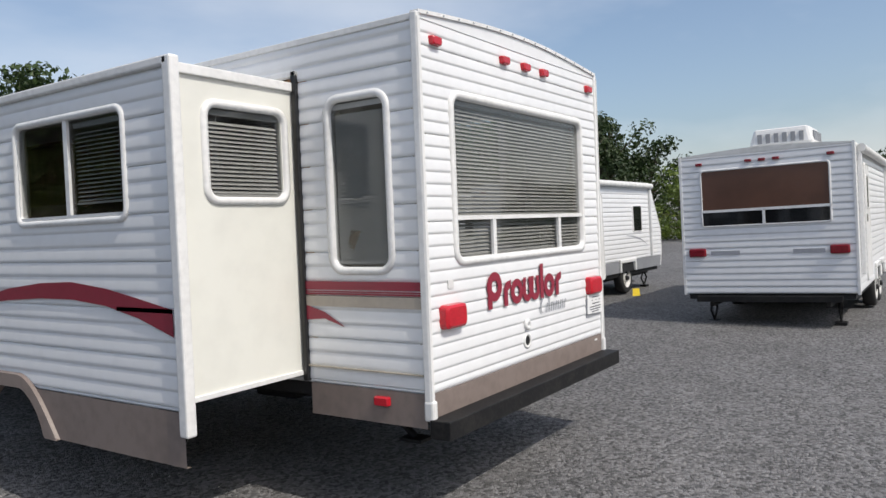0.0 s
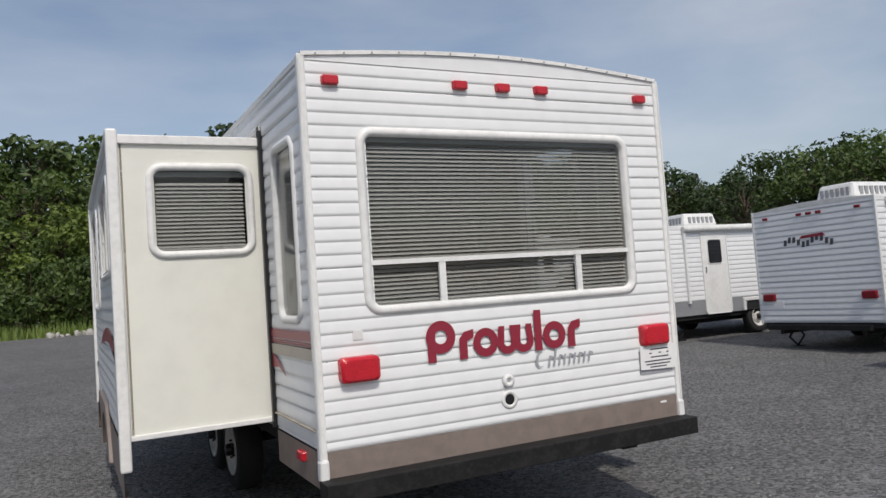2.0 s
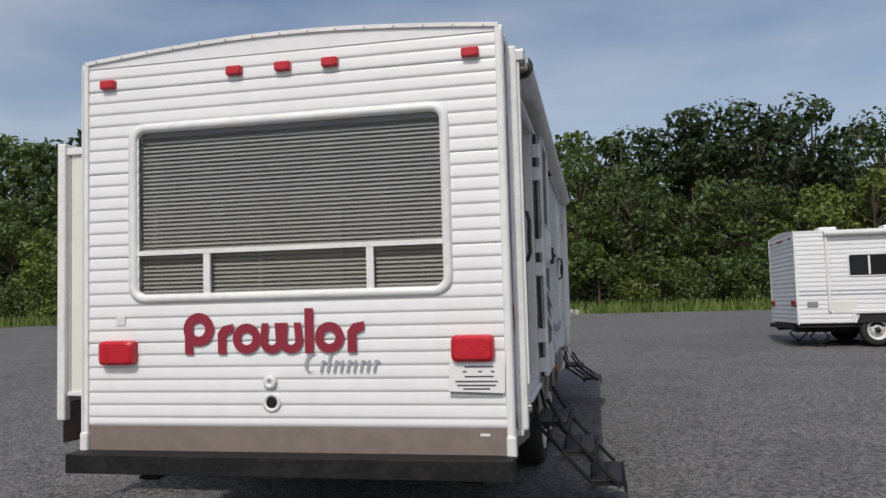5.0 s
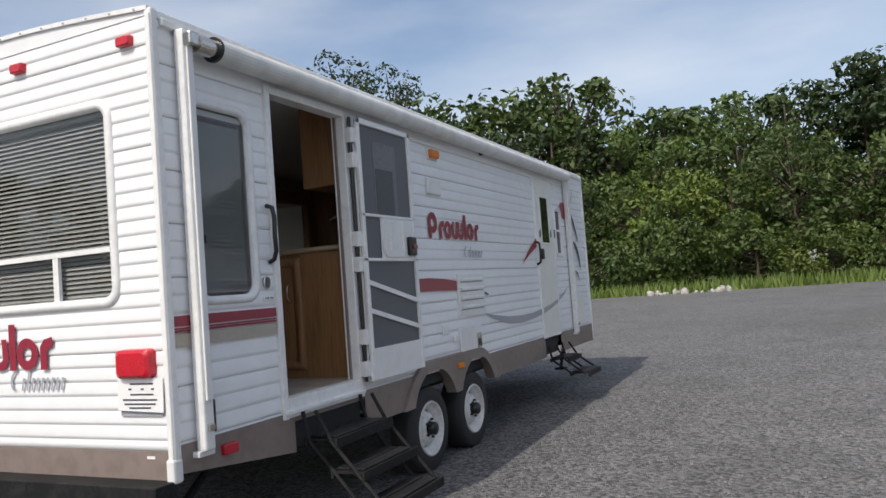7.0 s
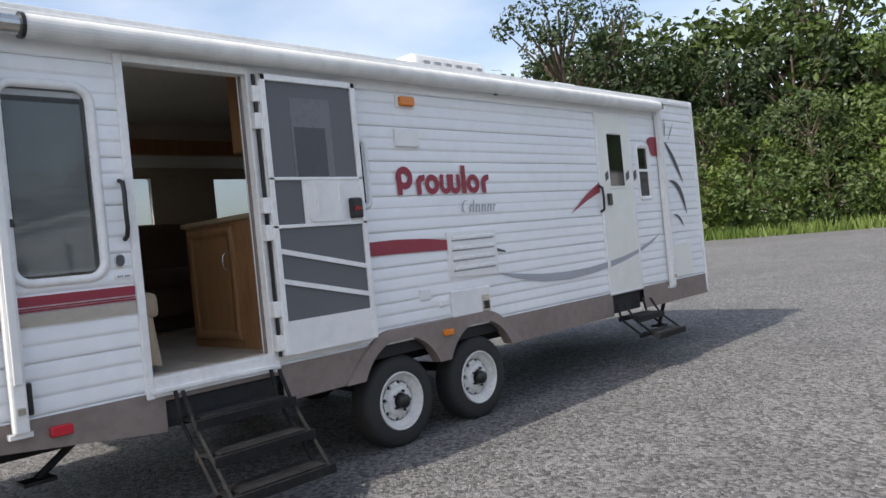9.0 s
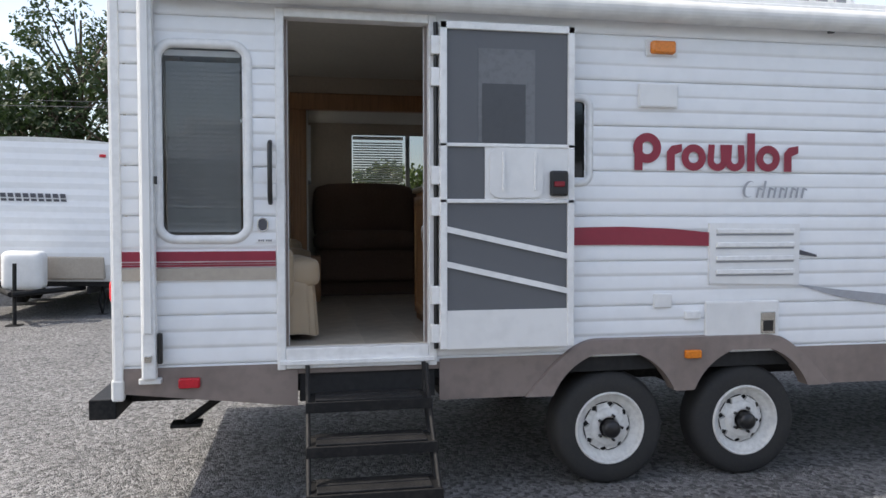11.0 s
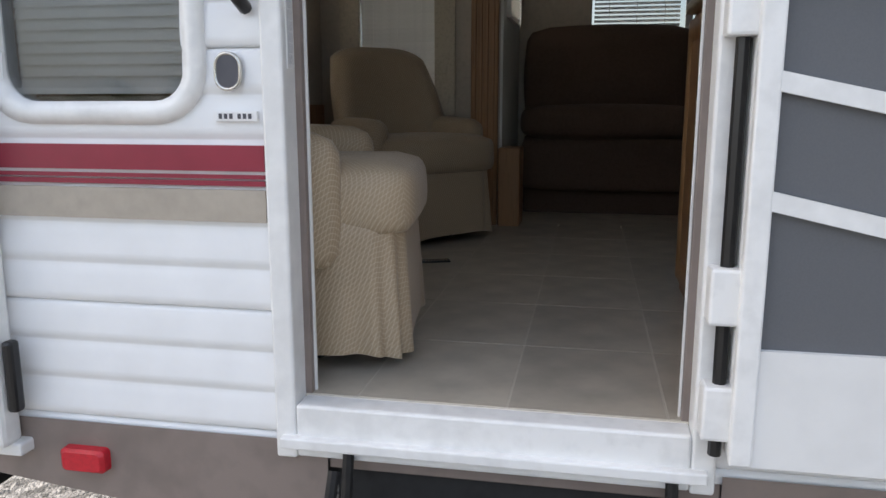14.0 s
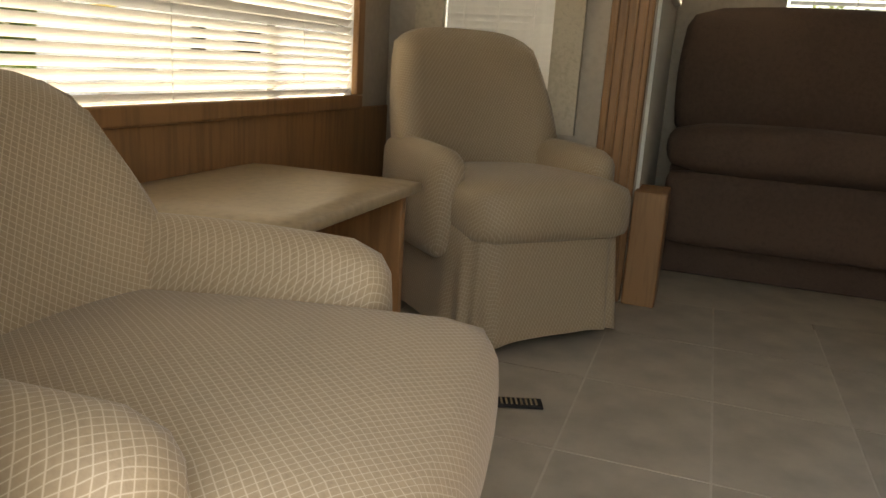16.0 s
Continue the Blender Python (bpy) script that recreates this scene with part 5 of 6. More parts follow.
# vinyl floor tiles
tiles = new("floor_tiles")
tiles.parent = trailer
tiles.matrix_parent_inverse = Matrix.Identity(4)
first = None
for i in range(9):
    for j in range(15):
        x0, y0 = -0.05 - 0.405 * (i + 1), 0.035 + 0.31 * j
        if y0 + 0.31 > 4.6 or x0 < -W - 0.1:
            continue
        if first is None:
            bm = bmesh.new()
            add_box(bm, 0, 0.4, 0, 0.305, -0.007, 0.0, 0.0)
            first = from_bm("tile", bm, TILE, tiles)
            ob = first
        else:
            ob = new("tile", first.data)
            ob.parent = tiles
        ob.location = (x0 + 0.02, y0, FLOOR)


# ---- the other trailers of the lot ----
def parked(name, x, y, label, L2, H, W2=2.4, zb=0.55, nose=0.4, wheels=1, axle=None, skirt_mat=None, skirt_h=0.0, wall=WHITE, group="parked travel trailers"):
    """A parked trailer, its rear at (x, y) on its door side's corner, its nose towards +x, its door side towards -y."""
    t = new(name)
    t.matrix_world = pose(x, y, ground_z(y + 1.2), 0, 0, -90)
    tagged(t, label, "travel trailer", group)
    rear = Plane((-W2, 0, 0), (1, 0, 0), (0, -1, 0))
    right = Plane((0, 0, 0), (0, 1, 0), (1, 0, 0))
    left = Plane((-W2, 0, 0), (0, 1, 0), (-1, 0, 0))

    def umax(z):
        k = min(max((z - zb - 0.9) / (H - zb - 0.9), 0), 1)
        low = min(max((zb + 0.35 - z) / 0.35, 0), 1)
        return L2 - nose * k - 0.12 * low

    zs = zb + skirt_h
    siding("wall_rear", rear, W2, zb, H - 0.08, 0.6, 6, 0.009, wall, t)
    siding("wall_door_side", right, L2, zs, H - 0.08, 0.6, 6, 0.009, wall, t, umax=umax)
    siding("wall_off_side", left, L2, zs, H - 0.08, 0.6, 6, 0.009, wall, t, umax=umax)
    if skirt_h:
        for P in (right, left):
            slab("skirt", P, [(0.01, zb), (L2 - 0.12, zb), (L2 - 0.02, zs), (0.01, zs)], -0.02, 0.006, skirt_mat, t)
    # nose
    rows = [zb + (H - 0.08 - zb) * k / 24 for k in range(25)]
    vs = [(-W2 + u, umax(z) + (0.008 if k % 2 else 0.0), z) for k, z in enumerate(rows) for u in (0, W2)]
    mesh_object("wall_front", vs, [(2 * k, 2 * k + 1, 2 * k + 3, 2 * k + 2) for k in range(24)], wall, t)
    pr = [(0, H - 0.085)] + [(W2 * k / 12, H - 0.06 + 0.06 * math.sin(math.pi * k / 12)) for k in range(13)] + [(W2, H - 0.085)]
    n = len(pr)
    vs = [(-W2 + u, yy, z) for yy in (-0.01, umax(H)) for u, z in pr]
    mesh_object("roof", vs, [tuple(range(n)), tuple(range(2 * n - 1, n - 1, -1))] + [(i, (i + 1) % n, n + (i + 1) % n, n + i) for i in range(n)], ROOF, t)
    for xx in (-W2, 0):
        box("corner_moulding", xx - 0.02, xx + 0.02, -0.014, 0.03, zb - 0.02, H - 0.05, TRIM, t)
        box("gutter", xx - 0.012, xx + 0.012, 0, umax(H), H - 0.1, H - 0.06, TRIM, t)
        P = right if xx == 0 else left
        slab("nose_edge", P, [(umax(z) - 0.02, z) for z in rows] + [(umax(z) + 0.014, z) for z in reversed(rows)], -0.01, 0.012, TRIM, t)
    box("underbody", -W2 + 0.05, -0.05, 0.04, L2 - 0.2, zb - 0.09, zb + 0.01, UNDER, t)
    box("bumper", -W2 + 0.2, -0.2, -0.12, -0.04, zb - 0.12, zb - 0.03, BLACK, t)
    for xx in (-W2 + 0.4, -0.4):
        box("frame_rail", xx - 0.03, xx + 0.03, 0, L2, zb - 0.2, zb - 0.08, BLACK, t)
    mid = L2 * 0.52 if axle is None else axle
    for k in range(wheels):
        yy = mid + (k - (wheels - 1) / 2) * 0.8
        for P in (Plane((-0.02, 0, 0), (0, 1, 0), (1, 0, 0)), Plane((-W2 + 0.02, 0, 0), (0, 1, 0), (-1, 0, 0))):
            wheel(P, yy, 0.335, t, R=0.335)
        # dark slab on the uncut wall, painted in for the shade of the wheel well
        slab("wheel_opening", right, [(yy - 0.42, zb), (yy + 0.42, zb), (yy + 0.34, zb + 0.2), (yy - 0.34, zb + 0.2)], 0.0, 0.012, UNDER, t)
        for a, b2, c, e in ((yy - 0.5, yy + 0.5, zb + 0.2, zb + 0.28), (yy - 0.5, yy - 0.42, zb, zb + 0.2), (yy + 0.42, yy + 0.5, zb, zb + 0.2)):
            box("fender", 0.0, 0.05, a, b2, c, e, TRIM, t, 0.015)
    # scissor jacks, tongue, gas bottle cover
    for yy in (0.5, L2 - 0.5):
        for xx in (-0.3, -W2 + 0.3):
            bm = bmesh.new()
            for s in (-1, 1):
                add_rod(bm, (xx, yy, zb - 0.1), (xx, yy + s * 0.2, zb / 2 - 0.04), 0.018, n=6)
                add_rod(bm, (xx, yy + s * 0.2, zb / 2 - 0.04), (xx, yy, 0.03), 0.018, n=6)
            add_box(bm, xx - 0.08, xx + 0.08, yy - 0.1, yy + 0.1, -0.02, 0.03)
            from_bm("scissor_jack", bm, BLACK, t)
    bm = bmesh.new()
    for s in (-1, 1):
        add_rod(bm, (-W2 / 2 + s * 0.7, L2 - 0.3, zb - 0.12), (-W2 / 2, L2 + 1.0, zb - 0.12), 0.045, n=8)
    add_rod(bm, (-W2 / 2, L2 + 0.85, 0.0), (-W2 / 2, L2 + 0.85, zb + 0.35), 0.03, n=10)
    add_box(bm, -W2 / 2 - 0.1, -W2 / 2 + 0.1, L2 + 0.75, L2 + 0.95, -0.02, 0.02)
    from_bm("tongue", bm, BLACK, t)
    cushion("gas_bottle_cover", 0.62, 0.36, 0.62, PLASTIC, t, (-W2 / 2, L2 + 0.42, zb + 0.22), (0, 0, 0), 0.09, 0.0)
    return t, rear, right, left, umax


def side_door(P, u, z0, w, h, parent, round_top=0.08, glass_h=0.55):
    d = slab("side_door", P, [(u + a, z0 + h / 2 + b) for a, b in rounded(w, h, round_top)], 0.0, 0.02, TRIM, parent)
    ring("door_edge", P, u, z0 + h / 2, rounded(w + 0.03, h + 0.03, round_top), rounded(w - 0.03, h - 0.03, round_top), 0.01, 0.03, PLASTIC, d)
    window(P, u, z0 + h - 0.16 - glass_h / 2, w * 0.58, glass_h, d, r=0.06, rim=0.025, d=0.036, frame=PLASTIC)
    slab("door_glass", P, [(u + a, z0 + h - 0.16 - glass_h / 2 + b) for a, b in rounded(w * 0.5, glass_h - 0.06, 0.05)], 0.02, 0.029, DARKGLASS, d)
    box_p = P.at(u - w * 0.4, z0 + h * 0.5, 0.03)
    rod("door_handle", box_p, box_p + Vector((0, 0, 0.12)), 0.015, CHROME, d, 8)
    return d


def dark_window(P, u, z, w, h, parent, bars=(), glass=None, d=0.03):
    f = window(P, u, z, w, h, parent, r=0.06, rim=0.03, d=d, bars=())
    slab("glass", P, [(u + a, z + b) for a, b in rounded(w - 0.05, h - 0.05, 0.04)], 0.008, 0.018, glass or DARKGLASS, f)
    for bar in bars:
        if bar[0] == "h":
            slab("glazing_bar", P, [(u - w / 2, z + bar[1] - 0.02), (u + w / 2, z + bar[1] - 0.02), (u + w / 2, z + bar[1] + 0.02), (u - w / 2, z + bar[1] + 0.02)], 0.012, 0.028, TRIM, f)
        else:
            slab("glazing_bar", P, [(u + bar[1] - 0.02, z + bar[2]), (u + bar[1] + 0.02, z + bar[2]), (u + bar[1] + 0.02, z + bar[3]), (u + bar[1] - 0.02, z + bar[3])], 0.012, 0.028, TRIM, f)
    return f


def rear_lights(P, W2, H, z, parent, mat=DARKRED, markers=(0.12, 0.42, 0.5, 0.58, 0.88)):
    for u in (0.22, W2 - 0.22):
        lamp("tail_light", P, u, z, 0.26, 0.13, 0.04, mat, parent, d=0.012)
    for k in markers:
        lamp("marker_light", P, W2 * k, H - 0.2, 0.1, 0.045, 0.025, mat, parent, d=0.012)


def side_awning(L2, H, parent, y0, y1):
    a = new("awning")
    a.parent = parent
    rod("fabric_roll", (0.07, y0, H - 0.14), (0.07, y1, H - 0.14), 0.06, ROOF, a, 16)
    for y in (y0 + 0.05, y1 - 0.05):
        box("awning_arm", 0.01, 0.07, y - 0.03, y + 0.03, 0.75, H - 0.12, TRIM, a, 0.01)


# brown-blinded trailer
t, rear, right, left, um = parked("travel_trailer", 6.3, -1.27, "white travel trailer with brown-blinded rear window and dark red lights", 6.5, 2.72, 2.44, 0.5, wheels=2)
rear_lights(rear, 2.44, 2.72, 1.14, t)
dark_window(rear, 1.22, 1.98, 1.84, 0.9, t, [("h", -0.2), ("v", 0.0, -0.42, -0.2)], BROWNBLIND)
slab("lower_glass", rear, [(0.33, 1.56), (2.11, 1.56), (2.11, 1.765), (0.33, 1.765)], 0.012, 0.022, DARKGLASS, t)
for a, b2 in ((0.42, 0.85), (1.6, 2.03)):
    slab("stripe", rear, [(a, 1.1), (b2, 1.1), (b2, 1.16), (a, 1.16)], 0.0, 0.012, GREYDECAL, t)
air_conditioner(-1.0, 0.8, 2.7, t, 0.9, 1.0, 0.3)
side_awning(6.5, 2.72, t, 0.3, 5.5)
side_door(right, 1.5, 0.6, 0.65, 1.8, t)

# small trailer with the bluish rear wall, a yellow chock by its wheel
t, rear, right, left, um = parked("travel_trailer", 7.8, 3.65, "small white travel trailer with rooftop air conditioner and shaded rear wall", 5.0, 2.55, 2.35, 0.48, nose=0.75, skirt_mat=GREYSKIRT, skirt_h=0.25)
rear_lights(rear, 2.35, 2.55, 0.93, t)
bm = bmesh.new()
for k in range(11):
    a = 0.62 + k * 0.09
    z = 1.88 + 0.05 * math.sin(k * 1.1)
    bm.faces.new([bm.verts.new(rear.at(u, zz, 0.0125)) for u, zz in ((a, z - 0.05), (a + 0.06, z - 0.05), (a + 0.075, z + 0.05), (a + 0.015, z + 0.05))])
from_bm("brand_mark", bm, DARKDECAL, t)
slab("brand_mark", rear, [(0.95, 1.93), (1.45, 1.95), (1.4, 2.0), (1.0, 1.98)], 0.008, 0.0135, MAROON, t)
slab("plate", rear, [(0.28, 0.74), (0.5, 0.74), (0.5, 0.86), (0.28, 0.86)], 0.0, 0.014, PAPER, t)
air_conditioner(-1.0, 1.0, 2.52, t, 0.75, 1.05, 0.3)
side_awning(5.0, 2.55, t, 0.25, 4.25)
side_door(right, 0.95, 0.42, 0.62, 1.78, t)
dark_window(right, 3.35, 1.65, 0.6, 0.62, t)
sweep("stripe", right, [(2.6, 1.28, 1.285), (3.0, 1.24, 1.27), (3.5, 1.16, 1.2), (4.0, 1.02, 1.025)], GREYDECAL, t, 0.0125)
ch = new("wheel_chock")
ch.matrix_world = pose(10.2, 3.4, ground_z(3.4), 0, 0, 20)
tagged(ch, "bright yellow plastic wheel chock on the gravel", "wheel chock")
mesh_object("wedge", [(-0.14, -0.08, 0), (0.14, -0.08, 0), (0.14, 0.08, 0), (-0.14, 0.08, 0), (0.1, -0.07, 0.14), (0.14, -0.07, 0.14), (0.14, 0.07, 0.14), (0.1, 0.07, 0.14)], [(0, 1, 2, 3), (0, 1, 5, 4), (2, 3, 7, 6), (4, 5, 6, 7), (0, 4, 7, 3), (1, 2, 6, 5)], YELLOW, ch)

# small trailer with spare wheels on its rear bumper
t, rear, right, left, um = parked("travel_trailer", 7.45, 8.0, "small white travel trailer with two spare wheels on its rear bumper", 5.0, 2.45, 2.3, 0.5, nose=0.75, skirt_mat=GREYSKIRT, skirt_h=0.3)
rear_lights(rear, 2.3, 2.45, 0.98, t)
for u in (0.75, 1.35):
    wheel(Plane((-2.3, -0.26, 0), (1, 0, 0), (0, -1, 0)), u, 0.72, t, R=0.33, width=0.16)
slab("brand_mark", rear, [(0.7, 1.6), (1.4, 1.63), (1.42, 1.72), (0.75, 1.78)], 0.0, 0.013, MAROON, t)
air_conditioner(-1.0, 1.75, 2.42, t, 0.75, 1.0, 0.3)
side_awning(5.0, 2.45, t, 0.5, 4.25)
side_door(right, 1.40, 0.5, 0.74, 1.75, t)
dark_window(right, 3.4, 1.6, 0.6, 0.6, t)

# white trailer beyond, seen from its long side
t, rear, right, left, um = parked("travel_trailer", 4.8, 14.0, "white travel trailer with double dark window standing near the woods", 6.2, 2.6, 2.4, 0.5, nose=0.5, wheels=2, axle=2.0)
rear_lights(rear, 2.4, 2.6, 0.95, t)
dark_window(right, 1.5, 1.75, 0.85, 0.5, t, [("v", 0.0, -0.2, 0.2)])
dark_window(right, 5.0, 1.55, 0.7, 0.5, t, [("h", 0.0)])
side_door(right, 3.9, 0.55, 0.62, 1.7, t, 0.03)
side_awning(6.2, 2.6, t, 0.6, 5.6)
box("baggage_door", 0.0, 0.02, 0.75, 1.2, 0.72, 0.98, SHEET, t)
for z in (1.12, 1.2):
    slab("stripe", right, [(0.05, z), (5.5, z), (5.5, z + 0.02), (0.05, z + 0.02)], 0.0, 0.012, GREYDECAL, t)
for y in (0.8, 2.2, 4.4):
    box("roof_vent", -1.4, -1.0, y, y + 0.4, 2.58, 2.7, PLASTIC, t, 0.04)
box("small_cover", 0.0, 0.02, 0.2, 0.42, 0.85, 0.98, GREYSKIRT, t)

# trailers behind the start of the walk, noses towards the lot
t, rear, right, left, um = parked("travel_trailer", -16.0, -4.72, "white travel trailer nose with ribbed front and white gas bottle cover", 6.6, 3.03, 2.5, 0.62, nose=0.1, wheels=2)
nose_plane = Plane((-2.5, 6.6, 0), (1, 0, 0), (0, 1, 0))
bm = bmesh.new()
for k in range(9):
    a = 0.75 + k * 0.115
    for z0, z1 in ((1.96, 2.0), (2.02, 2.09)):
        bm.faces.new([bm.verts.new((-a - s * 0.085 - (zz - 1.95) * -0.2, um(zz) + 0.02, zz)) for s, zz in ((0, z0), (1, z0), (1, z1), (0, z1))])
from_bm("brand_mark", bm, DARKDECAL, t)
box("front_panel", -2.35, -0.15, 6.49, 6.62, 0.66, 1.05, TAN, t, 0.03)
for xx in (-2.3, -0.2):
    box("marker_light", xx - 0.05, xx + 0.05, um(2.75), um(2.75) + 0.03, 2.72, 2.77, RED, t, 0.006)
for y in (1.5, 4.5):
    box("roof_vent", -1.5, -1.0, y, y + 0.45, 2.93, 3.05, PLASTIC, t, 0.05)

t, rear, right, left, um = parked("travel_trailer", -17.5, -9.75, "cream travel trailer with small side windows and a slide-out", 7.5, 2.9, 2.5, 0.62, nose=0.15, wheels=2, wall=SHEET)
dark_window(left, 6.5, 1.85, 0.45, 0.62, t)
sl = box("slide_out", -3.3, -2.48, 2.6, 5.5, 0.85, 2.5, SHEET, t, 0.01)
dark_window(Plane((-3.3, 5.5, 0), (1, 0, 0), (0, 1, 0)), 0.42, 1.85, 0.6, 0.5, sl)
slab("slide_bottom", Plane((-3.3, 5.5, 0), (1, 0, 0), (0, 1, 0)), [(0, 0.8), (0.8, 0.8), (0.8, 0.9), (0, 0.9)], 0, 0.02, BLACK, sl)
slab("stripe", left, [(5.6, 1.28), (7.0, 1.3), (7.0, 1.36), (5.6, 1.34)], 0.0, 0.014, TAN, t)
box("front_stripe", -2.45, -0.05, 7.44, 7.51, 1.27, 1.34, TAN, t, 0.006)
slab("brand_mark", Plane((0, 7.42, 0), (-1, 0, 0), (0, 1, 0)), [(1.1, 2.12), (1.7, 2.16), (1.6, 2.28), (1.1, 2.26)], 0.0, 0.06, GOLD, t)
box("roof_vent", -1.5, -1.0, 6.2, 6.7, 2.88, 3.0, PLASTIC, t, 0.05)

# power line beyond the lot
for dz, dx in ((0, 0), (0.9, 4)):
    pts = [(-38 - dx, -70 + 14 * k, 8.6 + dz - 0.9 * math.sin(math.pi * k / 10) + ground_z(-70 + 14 * k)) for k in range(11)]
    tagged(tube("power_line", pts, 0.02, CABLE), "thin dark overhead power line against the sky", "power line")

# pale rocks at the edge of the verge
bm = bmesh.new()
rng = random.Random(4)
for k in range(26):
    x, y = rng.uniform(-4.5, -0.5), rng.uniform(36.6, 37.6)
    r = rng.uniform(0.1, 0.28)
    m = Matrix.Translation((x, y, ground_z(y) + r * 0.3)) @ Euler((rng.random() * 3, rng.random() * 3, rng.random() * 3)).to_matrix().to_4x4() @ Matrix.Diagonal((r, r * 0.8, r * 0.6, 1))
    bmesh.ops.create_icosphere(bm, subdivisions=1, radius=1, matrix=m)
tagged(from_bm("rock_pile", bm, ROCK), "low heap of pale rocks at the grass edge", "rock pile", kind="stuff")

# loose stones on the gravel along the walk
rng = random.Random(8)
vs, fs = [], []
for k in range(9000):
    x, y = rng.uniform(-6, 4.5), rng.uniform(-6, 7)
    if -2.3 < x < -0.1 and 0.3 < y < 7:
        continue
    r = rng.uniform(0.006, 0.016)
    a = rng.random() * 6.28
    c = Vector((x, y, ground_z(y)))
    i = len(vs)
    for q in range(4):
        vs.append(c + Vector((math.cos(a + q * 1.57) * r * rng.uniform(0.7, 1.3), math.sin(a + q * 1.57) * r * rng.uniform(0.7, 1.3), 0.001)))
    vs.append(c + Vector((rng.uniform(-0.3, 0.3) * r, rng.uniform(-0.3, 0.3) * r, r * 0.9)))
    fs += [(i + q, i + (q + 1) % 4, i + 4) for q in range(4)]
tagged(mesh_object("gravel_stones", vs, fs, STONE), "loose grey gravel stones on the lot", "gravel", kind="stuff")


# ---- woods ----
def leaf_cloud(rng, centres, count, size):
    """Small bent leaf clumps scattered in and on rounded masses."""
    vs, fs = [], []
    for _ in range(count):
        c, r = rng.choice(centres)
        d = Vector((rng.gauss(0, 1), rng.gauss(0, 1), rng.gauss(0, 1))).normalized()
        p = Vector(c) + Vector((d.x * r[0], d.y * r[1], d.z * r[2])) * rng.uniform(0.72, 1.06)
        nrm = (d + Vector((rng.gauss(0, 0.6), rng.gauss(0, 0.6), rng.gauss(0.25, 0.6)))).normalized()
        t = nrm.orthogonal().normalized()
        t.rotate(Matrix.Rotation(rng.random() * 6.28, 3, nrm))
        s = nrm.cross(t)
        a = size * rng.uniform(0.55, 1.25)
        k = len(vs)
        vs += [p - t * a, p + s * a * 0.5 + nrm * a * 0.12, p + t * a, p - s * a * 0.55 + nrm * a * 0.12]
        fs.append((k, k + 1, k + 2, k + 3))
    return vs, fs


def tree(seed, height, spread, clumps, leaves, size, mat, low=0.3, lean=0.0):
    """A tree: tapered trunk with limbs and a crown of leaf clumps."""
    rng = random.Random(seed)
    t = new("tree")
    bm = bmesh.new()
    add_rod(bm, (0, 0, -0.3), (lean, 0, height * 0.5), height * 0.022, height * 0.013, 8)
    add_rod(bm, (lean, 0, height * 0.48), (lean * 1.3, 0, height * 0.9), height * 0.013, height * 0.004, 6)
    centres = []
    for k in range(clumps):
        h = height * (low + (0.95 - low) * (k + rng.random()) / clumps)
        f = (h / height - low) / (1 - low)
        reach = spread * (0.45 + 0.75 * math.sin(math.pi * (0.22 + 0.72 * f))) * rng.uniform(0.35, 1.0)
        a = rng.random() * 6.28
        c = Vector((math.cos(a) * reach + lean, math.sin(a) * reach, h))
        r = spread * rng.uniform(0.18, 0.36)
        centres.append((c, (r, r, r * rng.uniform(0.6, 0.85))))
        add_rod(bm, (lean * min(h / height * 1.3, 1), 0, h * 0.72), c, height * 0.007, height * 0.002, 5)
    from_bm("trunk", bm, BARK, t)
    vs, fs = leaf_cloud(rng, centres, leaves, size)
    mesh_object("foliage", vs, fs, mat, t)
    return t


rng = random.Random(21)
kinds = [
    tree(1, 9.5, 3.8, 46, 4300, 0.21, LEAF, 0.10),
    tree(2, 8.5, 3.6, 44, 4100, 0.20, LEAFLIGHT, 0.05),
    tree(3, 11.0, 4.0, 50, 4500, 0.22, LEAFDARK, 0.18),
    tree(4, 10.0, 3.5, 44, 4100, 0.20, LEAF, 0.15, 0.5),
    tree(5, 12.5, 2.7, 34, 3600, 0.13, LEAFDARK, 0.42, 0.4),
    tree(6, 4.2, 2.8, 34, 3000, 0.15, LEAFLIGHT, 0.0),
    tree(7, 3.6, 2.6, 30, 2800, 0.15, LEAF, 0.0),
    tree(8, 15.0, 4.6, 60, 2600, 0.34, LEAF, 0.25),
    tree(9, 14.0, 5.0, 60, 2600, 0.34, LEAFDARK, 0.2, 0.4),
]
names = ["broad leafy green tree of the wood's edge", "light green leafy tree of the wood's edge", "tall dark green tree in the woods", "leafy green tree leaning slightly", "tall thin tree with an open, ragged crown", "low light green bush at the wood's edge", "low green bush at the wood's edge", "tall leafy tree deep in the woods", "tall dark tree deep in the woods"]
for k, (ob, nm) in enumerate(zip(kinds, names)):
    tagged(ob, nm, "tree" if k < 5 or k > 6 else "bush", "trees of the woods" if k < 5 or k > 6 else "bushes at the wood's edge")
used = set()


def plant(kind, x, y, scale):
    m = pose(x, y, ground_z(y) - 0.1, 0, 0, rng.uniform(0, 360)) @ Matrix.Diagonal((scale * rng.uniform(0.9, 1.1), scale * rng.uniform(0.9, 1.1), scale, 1))
    if kind in used:
        ob = copy_thing(kinds[kind], Matrix.Identity(4))
    else:
        ob = kinds[kind]
        used.add(kind)
    ob.matrix_basis = m


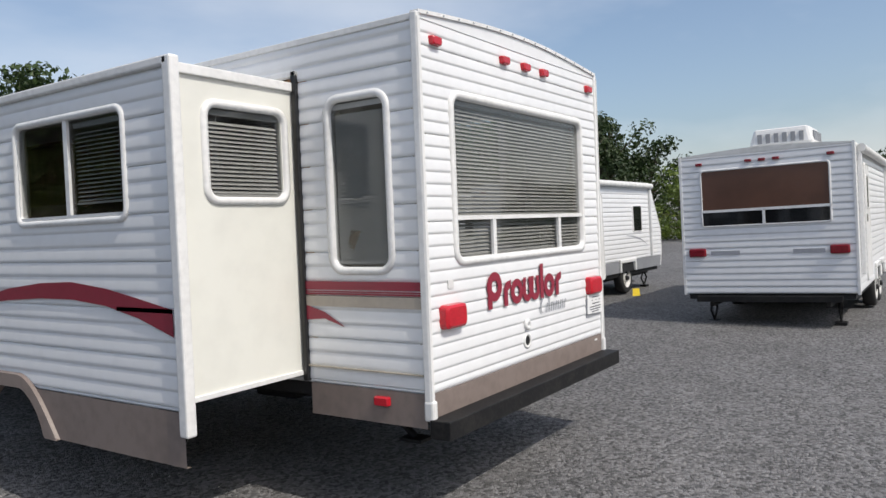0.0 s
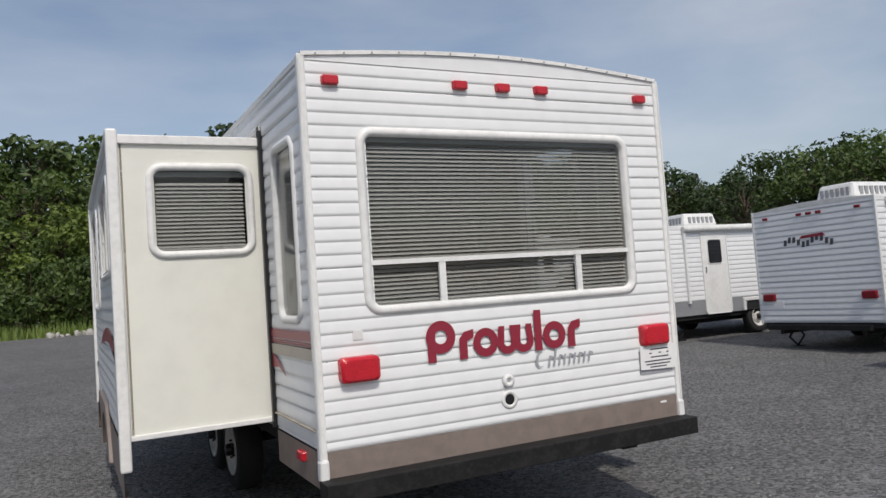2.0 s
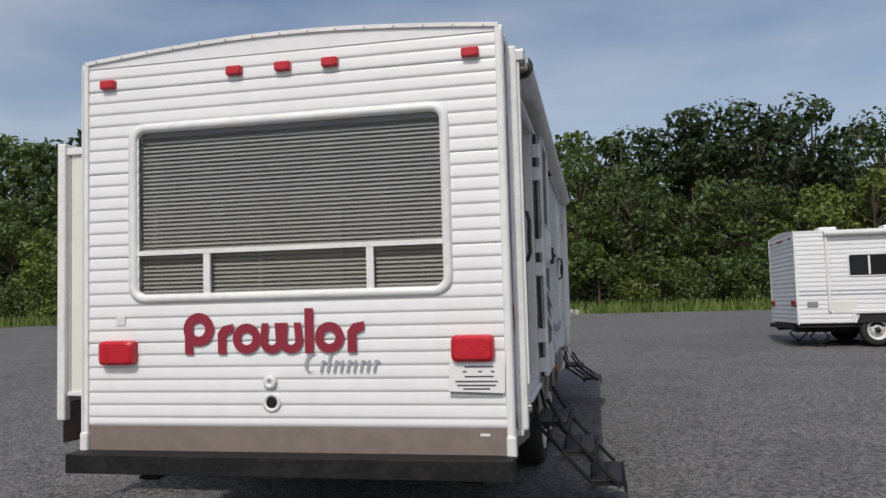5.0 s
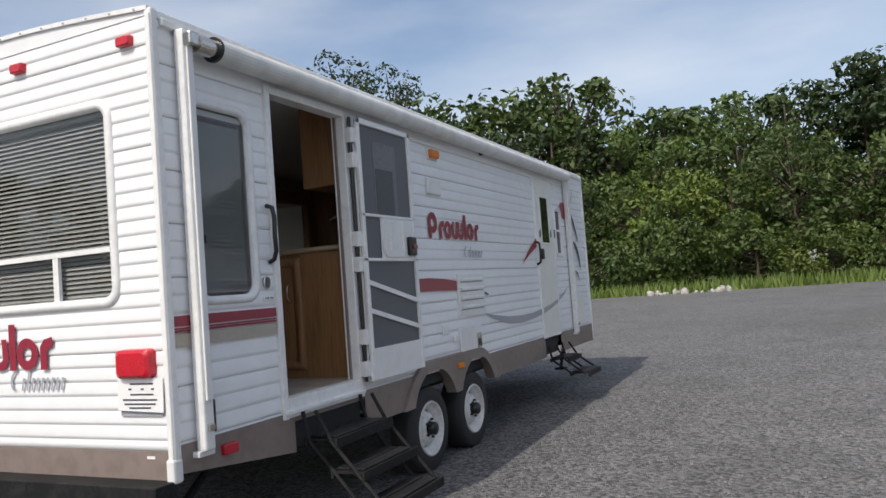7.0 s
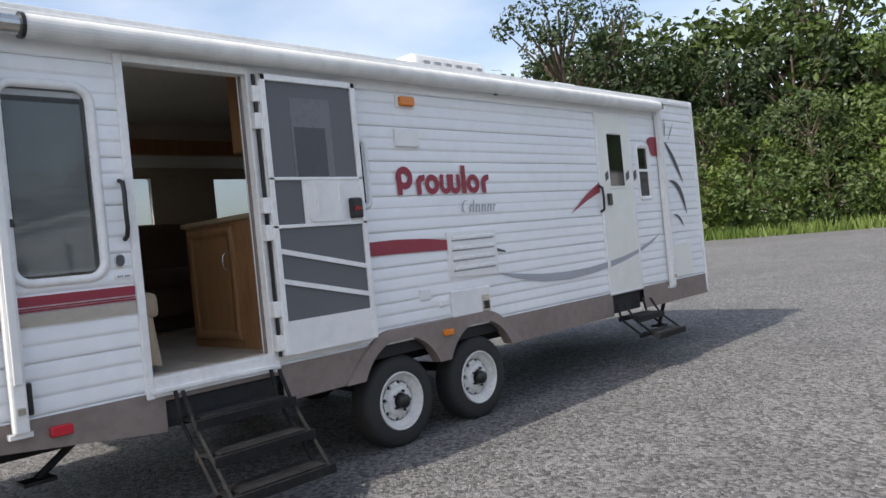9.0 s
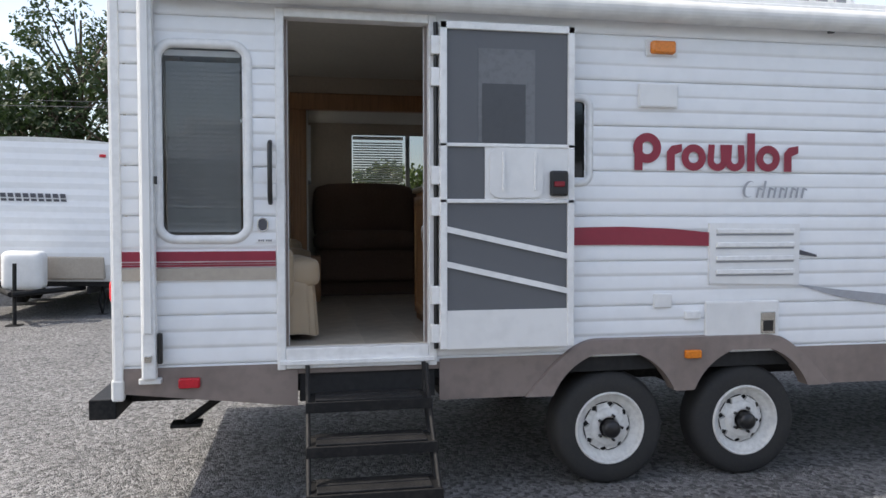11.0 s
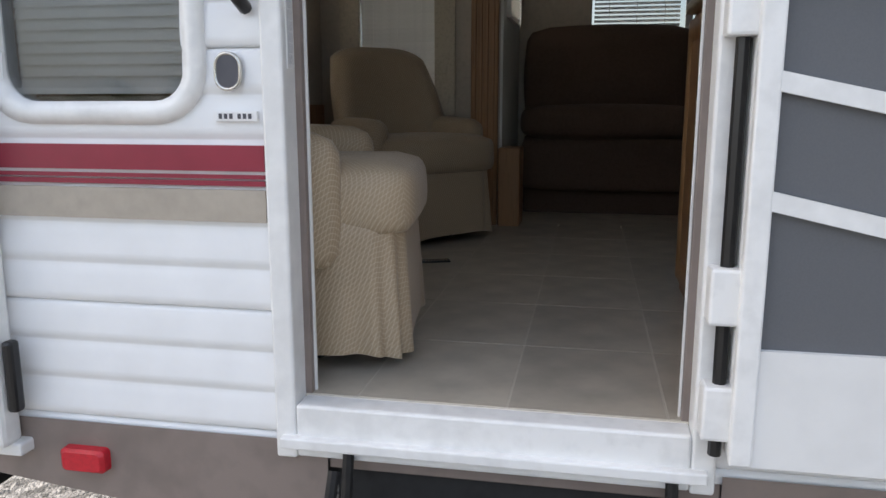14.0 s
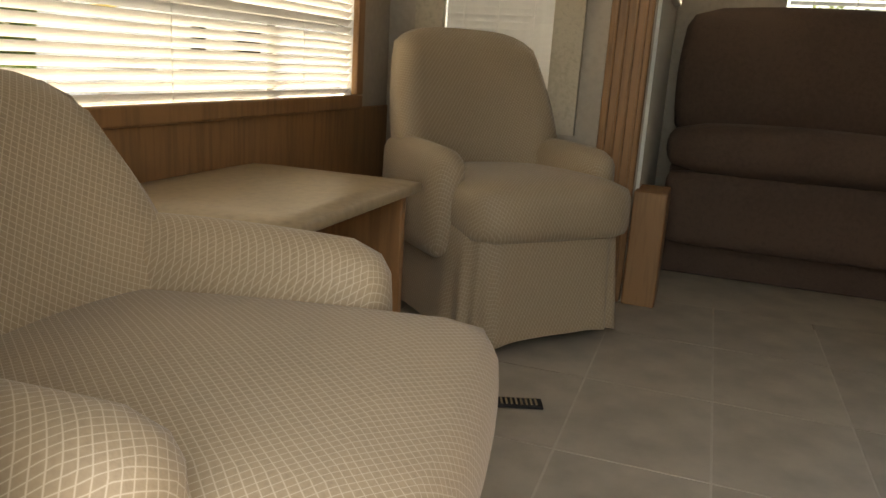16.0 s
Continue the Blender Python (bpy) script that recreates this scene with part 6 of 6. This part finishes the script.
# the wood's edge ahead of the trailer, in three ranks
x = -52.0
while x < 44:
    e = 40.5 + max(0, x - 20) * 0.25
    plant(rng.choice((5, 6, 6)), x + rng.uniform(-0.6, 0.6), e + rng.uniform(0, 1.2), rng.uniform(0.7, 1.15))
    x += 3.1
x = -56.0
while x < 52:
    e = 44.5 + max(0, x - 20) * 0.3
    plant(rng.choice((0, 1, 1, 3, 0)), x + rng.uniform(-1, 1), e + rng.uniform(-1, 1.5), rng.uniform(0.72, 0.98))
    x += 3.3
x = -58.0
while x < 60:
    e = 51 + max(0, x - 20) * 0.3
    plant(rng.choice((2, 3, 0, 2)), x + rng.uniform(-1.5, 1.5), e + rng.uniform(-1.5, 2.5), rng.uniform(1.05, 1.3))
    x += 4.4
for x, y, s in ((-29.5, 48, 1.62), (-25.5, 49, 1.5), (17, 50, 0.78)):
    plant(4, x, y, s)
x = 22.0
while x < 74:
    plant(rng.choice((2, 0, 2)), x, 57 + (x - 22) * 0.12 + rng.uniform(-1, 1), rng.uniform(1.05, 1.22) * (1.16 if 24 < x < 50 else 1.0))
    x += 3.2
# taller ranks where the ground of the woods climbs
x = -66.0
while x < 12:
    plant(rng.choice((7, 8, 7)), x + rng.uniform(-1.2, 1.2), 57 + rng.uniform(-1.5, 1.5), rng.uniform(1.05, 1.22) if x < -11 else rng.uniform(0.92, 1.02) if x < 3 else rng.uniform(0.72, 0.84))
    x += 4.4
x = 14.0
while x < 46:
    plant(rng.choice((7, 8)), x, 60 + rng.uniform(-1, 1), rng.uniform(0.72, 0.85) if x < 28 else rng.uniform(0.85, 0.95))
    x += 5.0
y = 52.0
while y > -30:
    plant(rng.choice((8, 8, 7)), 62 + rng.uniform(-1.5, 1.5), y, rng.uniform(0.8, 0.92) * (1.0 if y > 27 else 0.78 if y > 19 else 0.42))
    y -= 4.6
# beyond the row of trailers
y = 44.0
while y > -32:
    plant(rng.choice((2, 0, 3, 2)), 52 + rng.uniform(-2, 2) + max(0, 20 - y) * 0.1, y, rng.uniform(0.8, 1.05) * (1.0 if y > 19 else 0.55))
    if rng.random() < 0.8:
        plant(rng.choice((5, 6)), 47 + rng.uniform(-1, 1), y, rng.uniform(0.9, 1.3))
    if rng.random() < 0.4:
        plant(2, 58, y, rng.uniform(0.8, 1.0) * (1.0 if y > 19 else 0.5))
    y -= 3.6
# behind the start of the walk
y = 14.0
while y > -48:
    plant(rng.choice((5, 6)), -40 + rng.uniform(-1.5, 1.5), y, rng.uniform(0.95, 1.35))
    if y < -12:
        plant(rng.choice((2, 0, 2)), -46 + rng.uniform(-2, 2), y + rng.uniform(-1, 1), rng.uniform(0.85, 1.15))
    y -= 3.4
for x, y, s in ((-44, -9.5, 1.15), (-47, -6.5, 0.85), (-50, -14, 1.35)):
    plant(4, x, y, s)
plant(0, -45, -1.5, 0.75)

# tall grass along the verge
vs, fs = [], []
for k in range(16000):
    if k % 4:
        x, y = rng.uniform(-45, 40), 37.4 + abs(rng.gauss(0, 1.6))
        y += max(0, x - 20) * 0.15
    else:
        x, y = -34.3 - abs(rng.gauss(0, 1.5)), rng.uniform(-45, 14)
    h = rng.uniform(0.25, 0.8)
    a = rng.random() * 6.28
    w = rng.uniform(0.03, 0.07)
    i = len(vs)
    b0 = Vector((x, y, ground_z(y)))
    dx = Vector((math.cos(a), math.sin(a), 0))
    tip = b0 + Vector((rng.uniform(-0.2, 0.2), rng.uniform(-0.2, 0.2), h))
    vs += [b0 - dx * w, b0 + dx * w, tip]
    fs.append((i, i + 1, i + 2))
tagged(mesh_object("tall_grass", vs, fs, GRASS), "tall sunlit grass along the verge", "grass", kind="stuff")
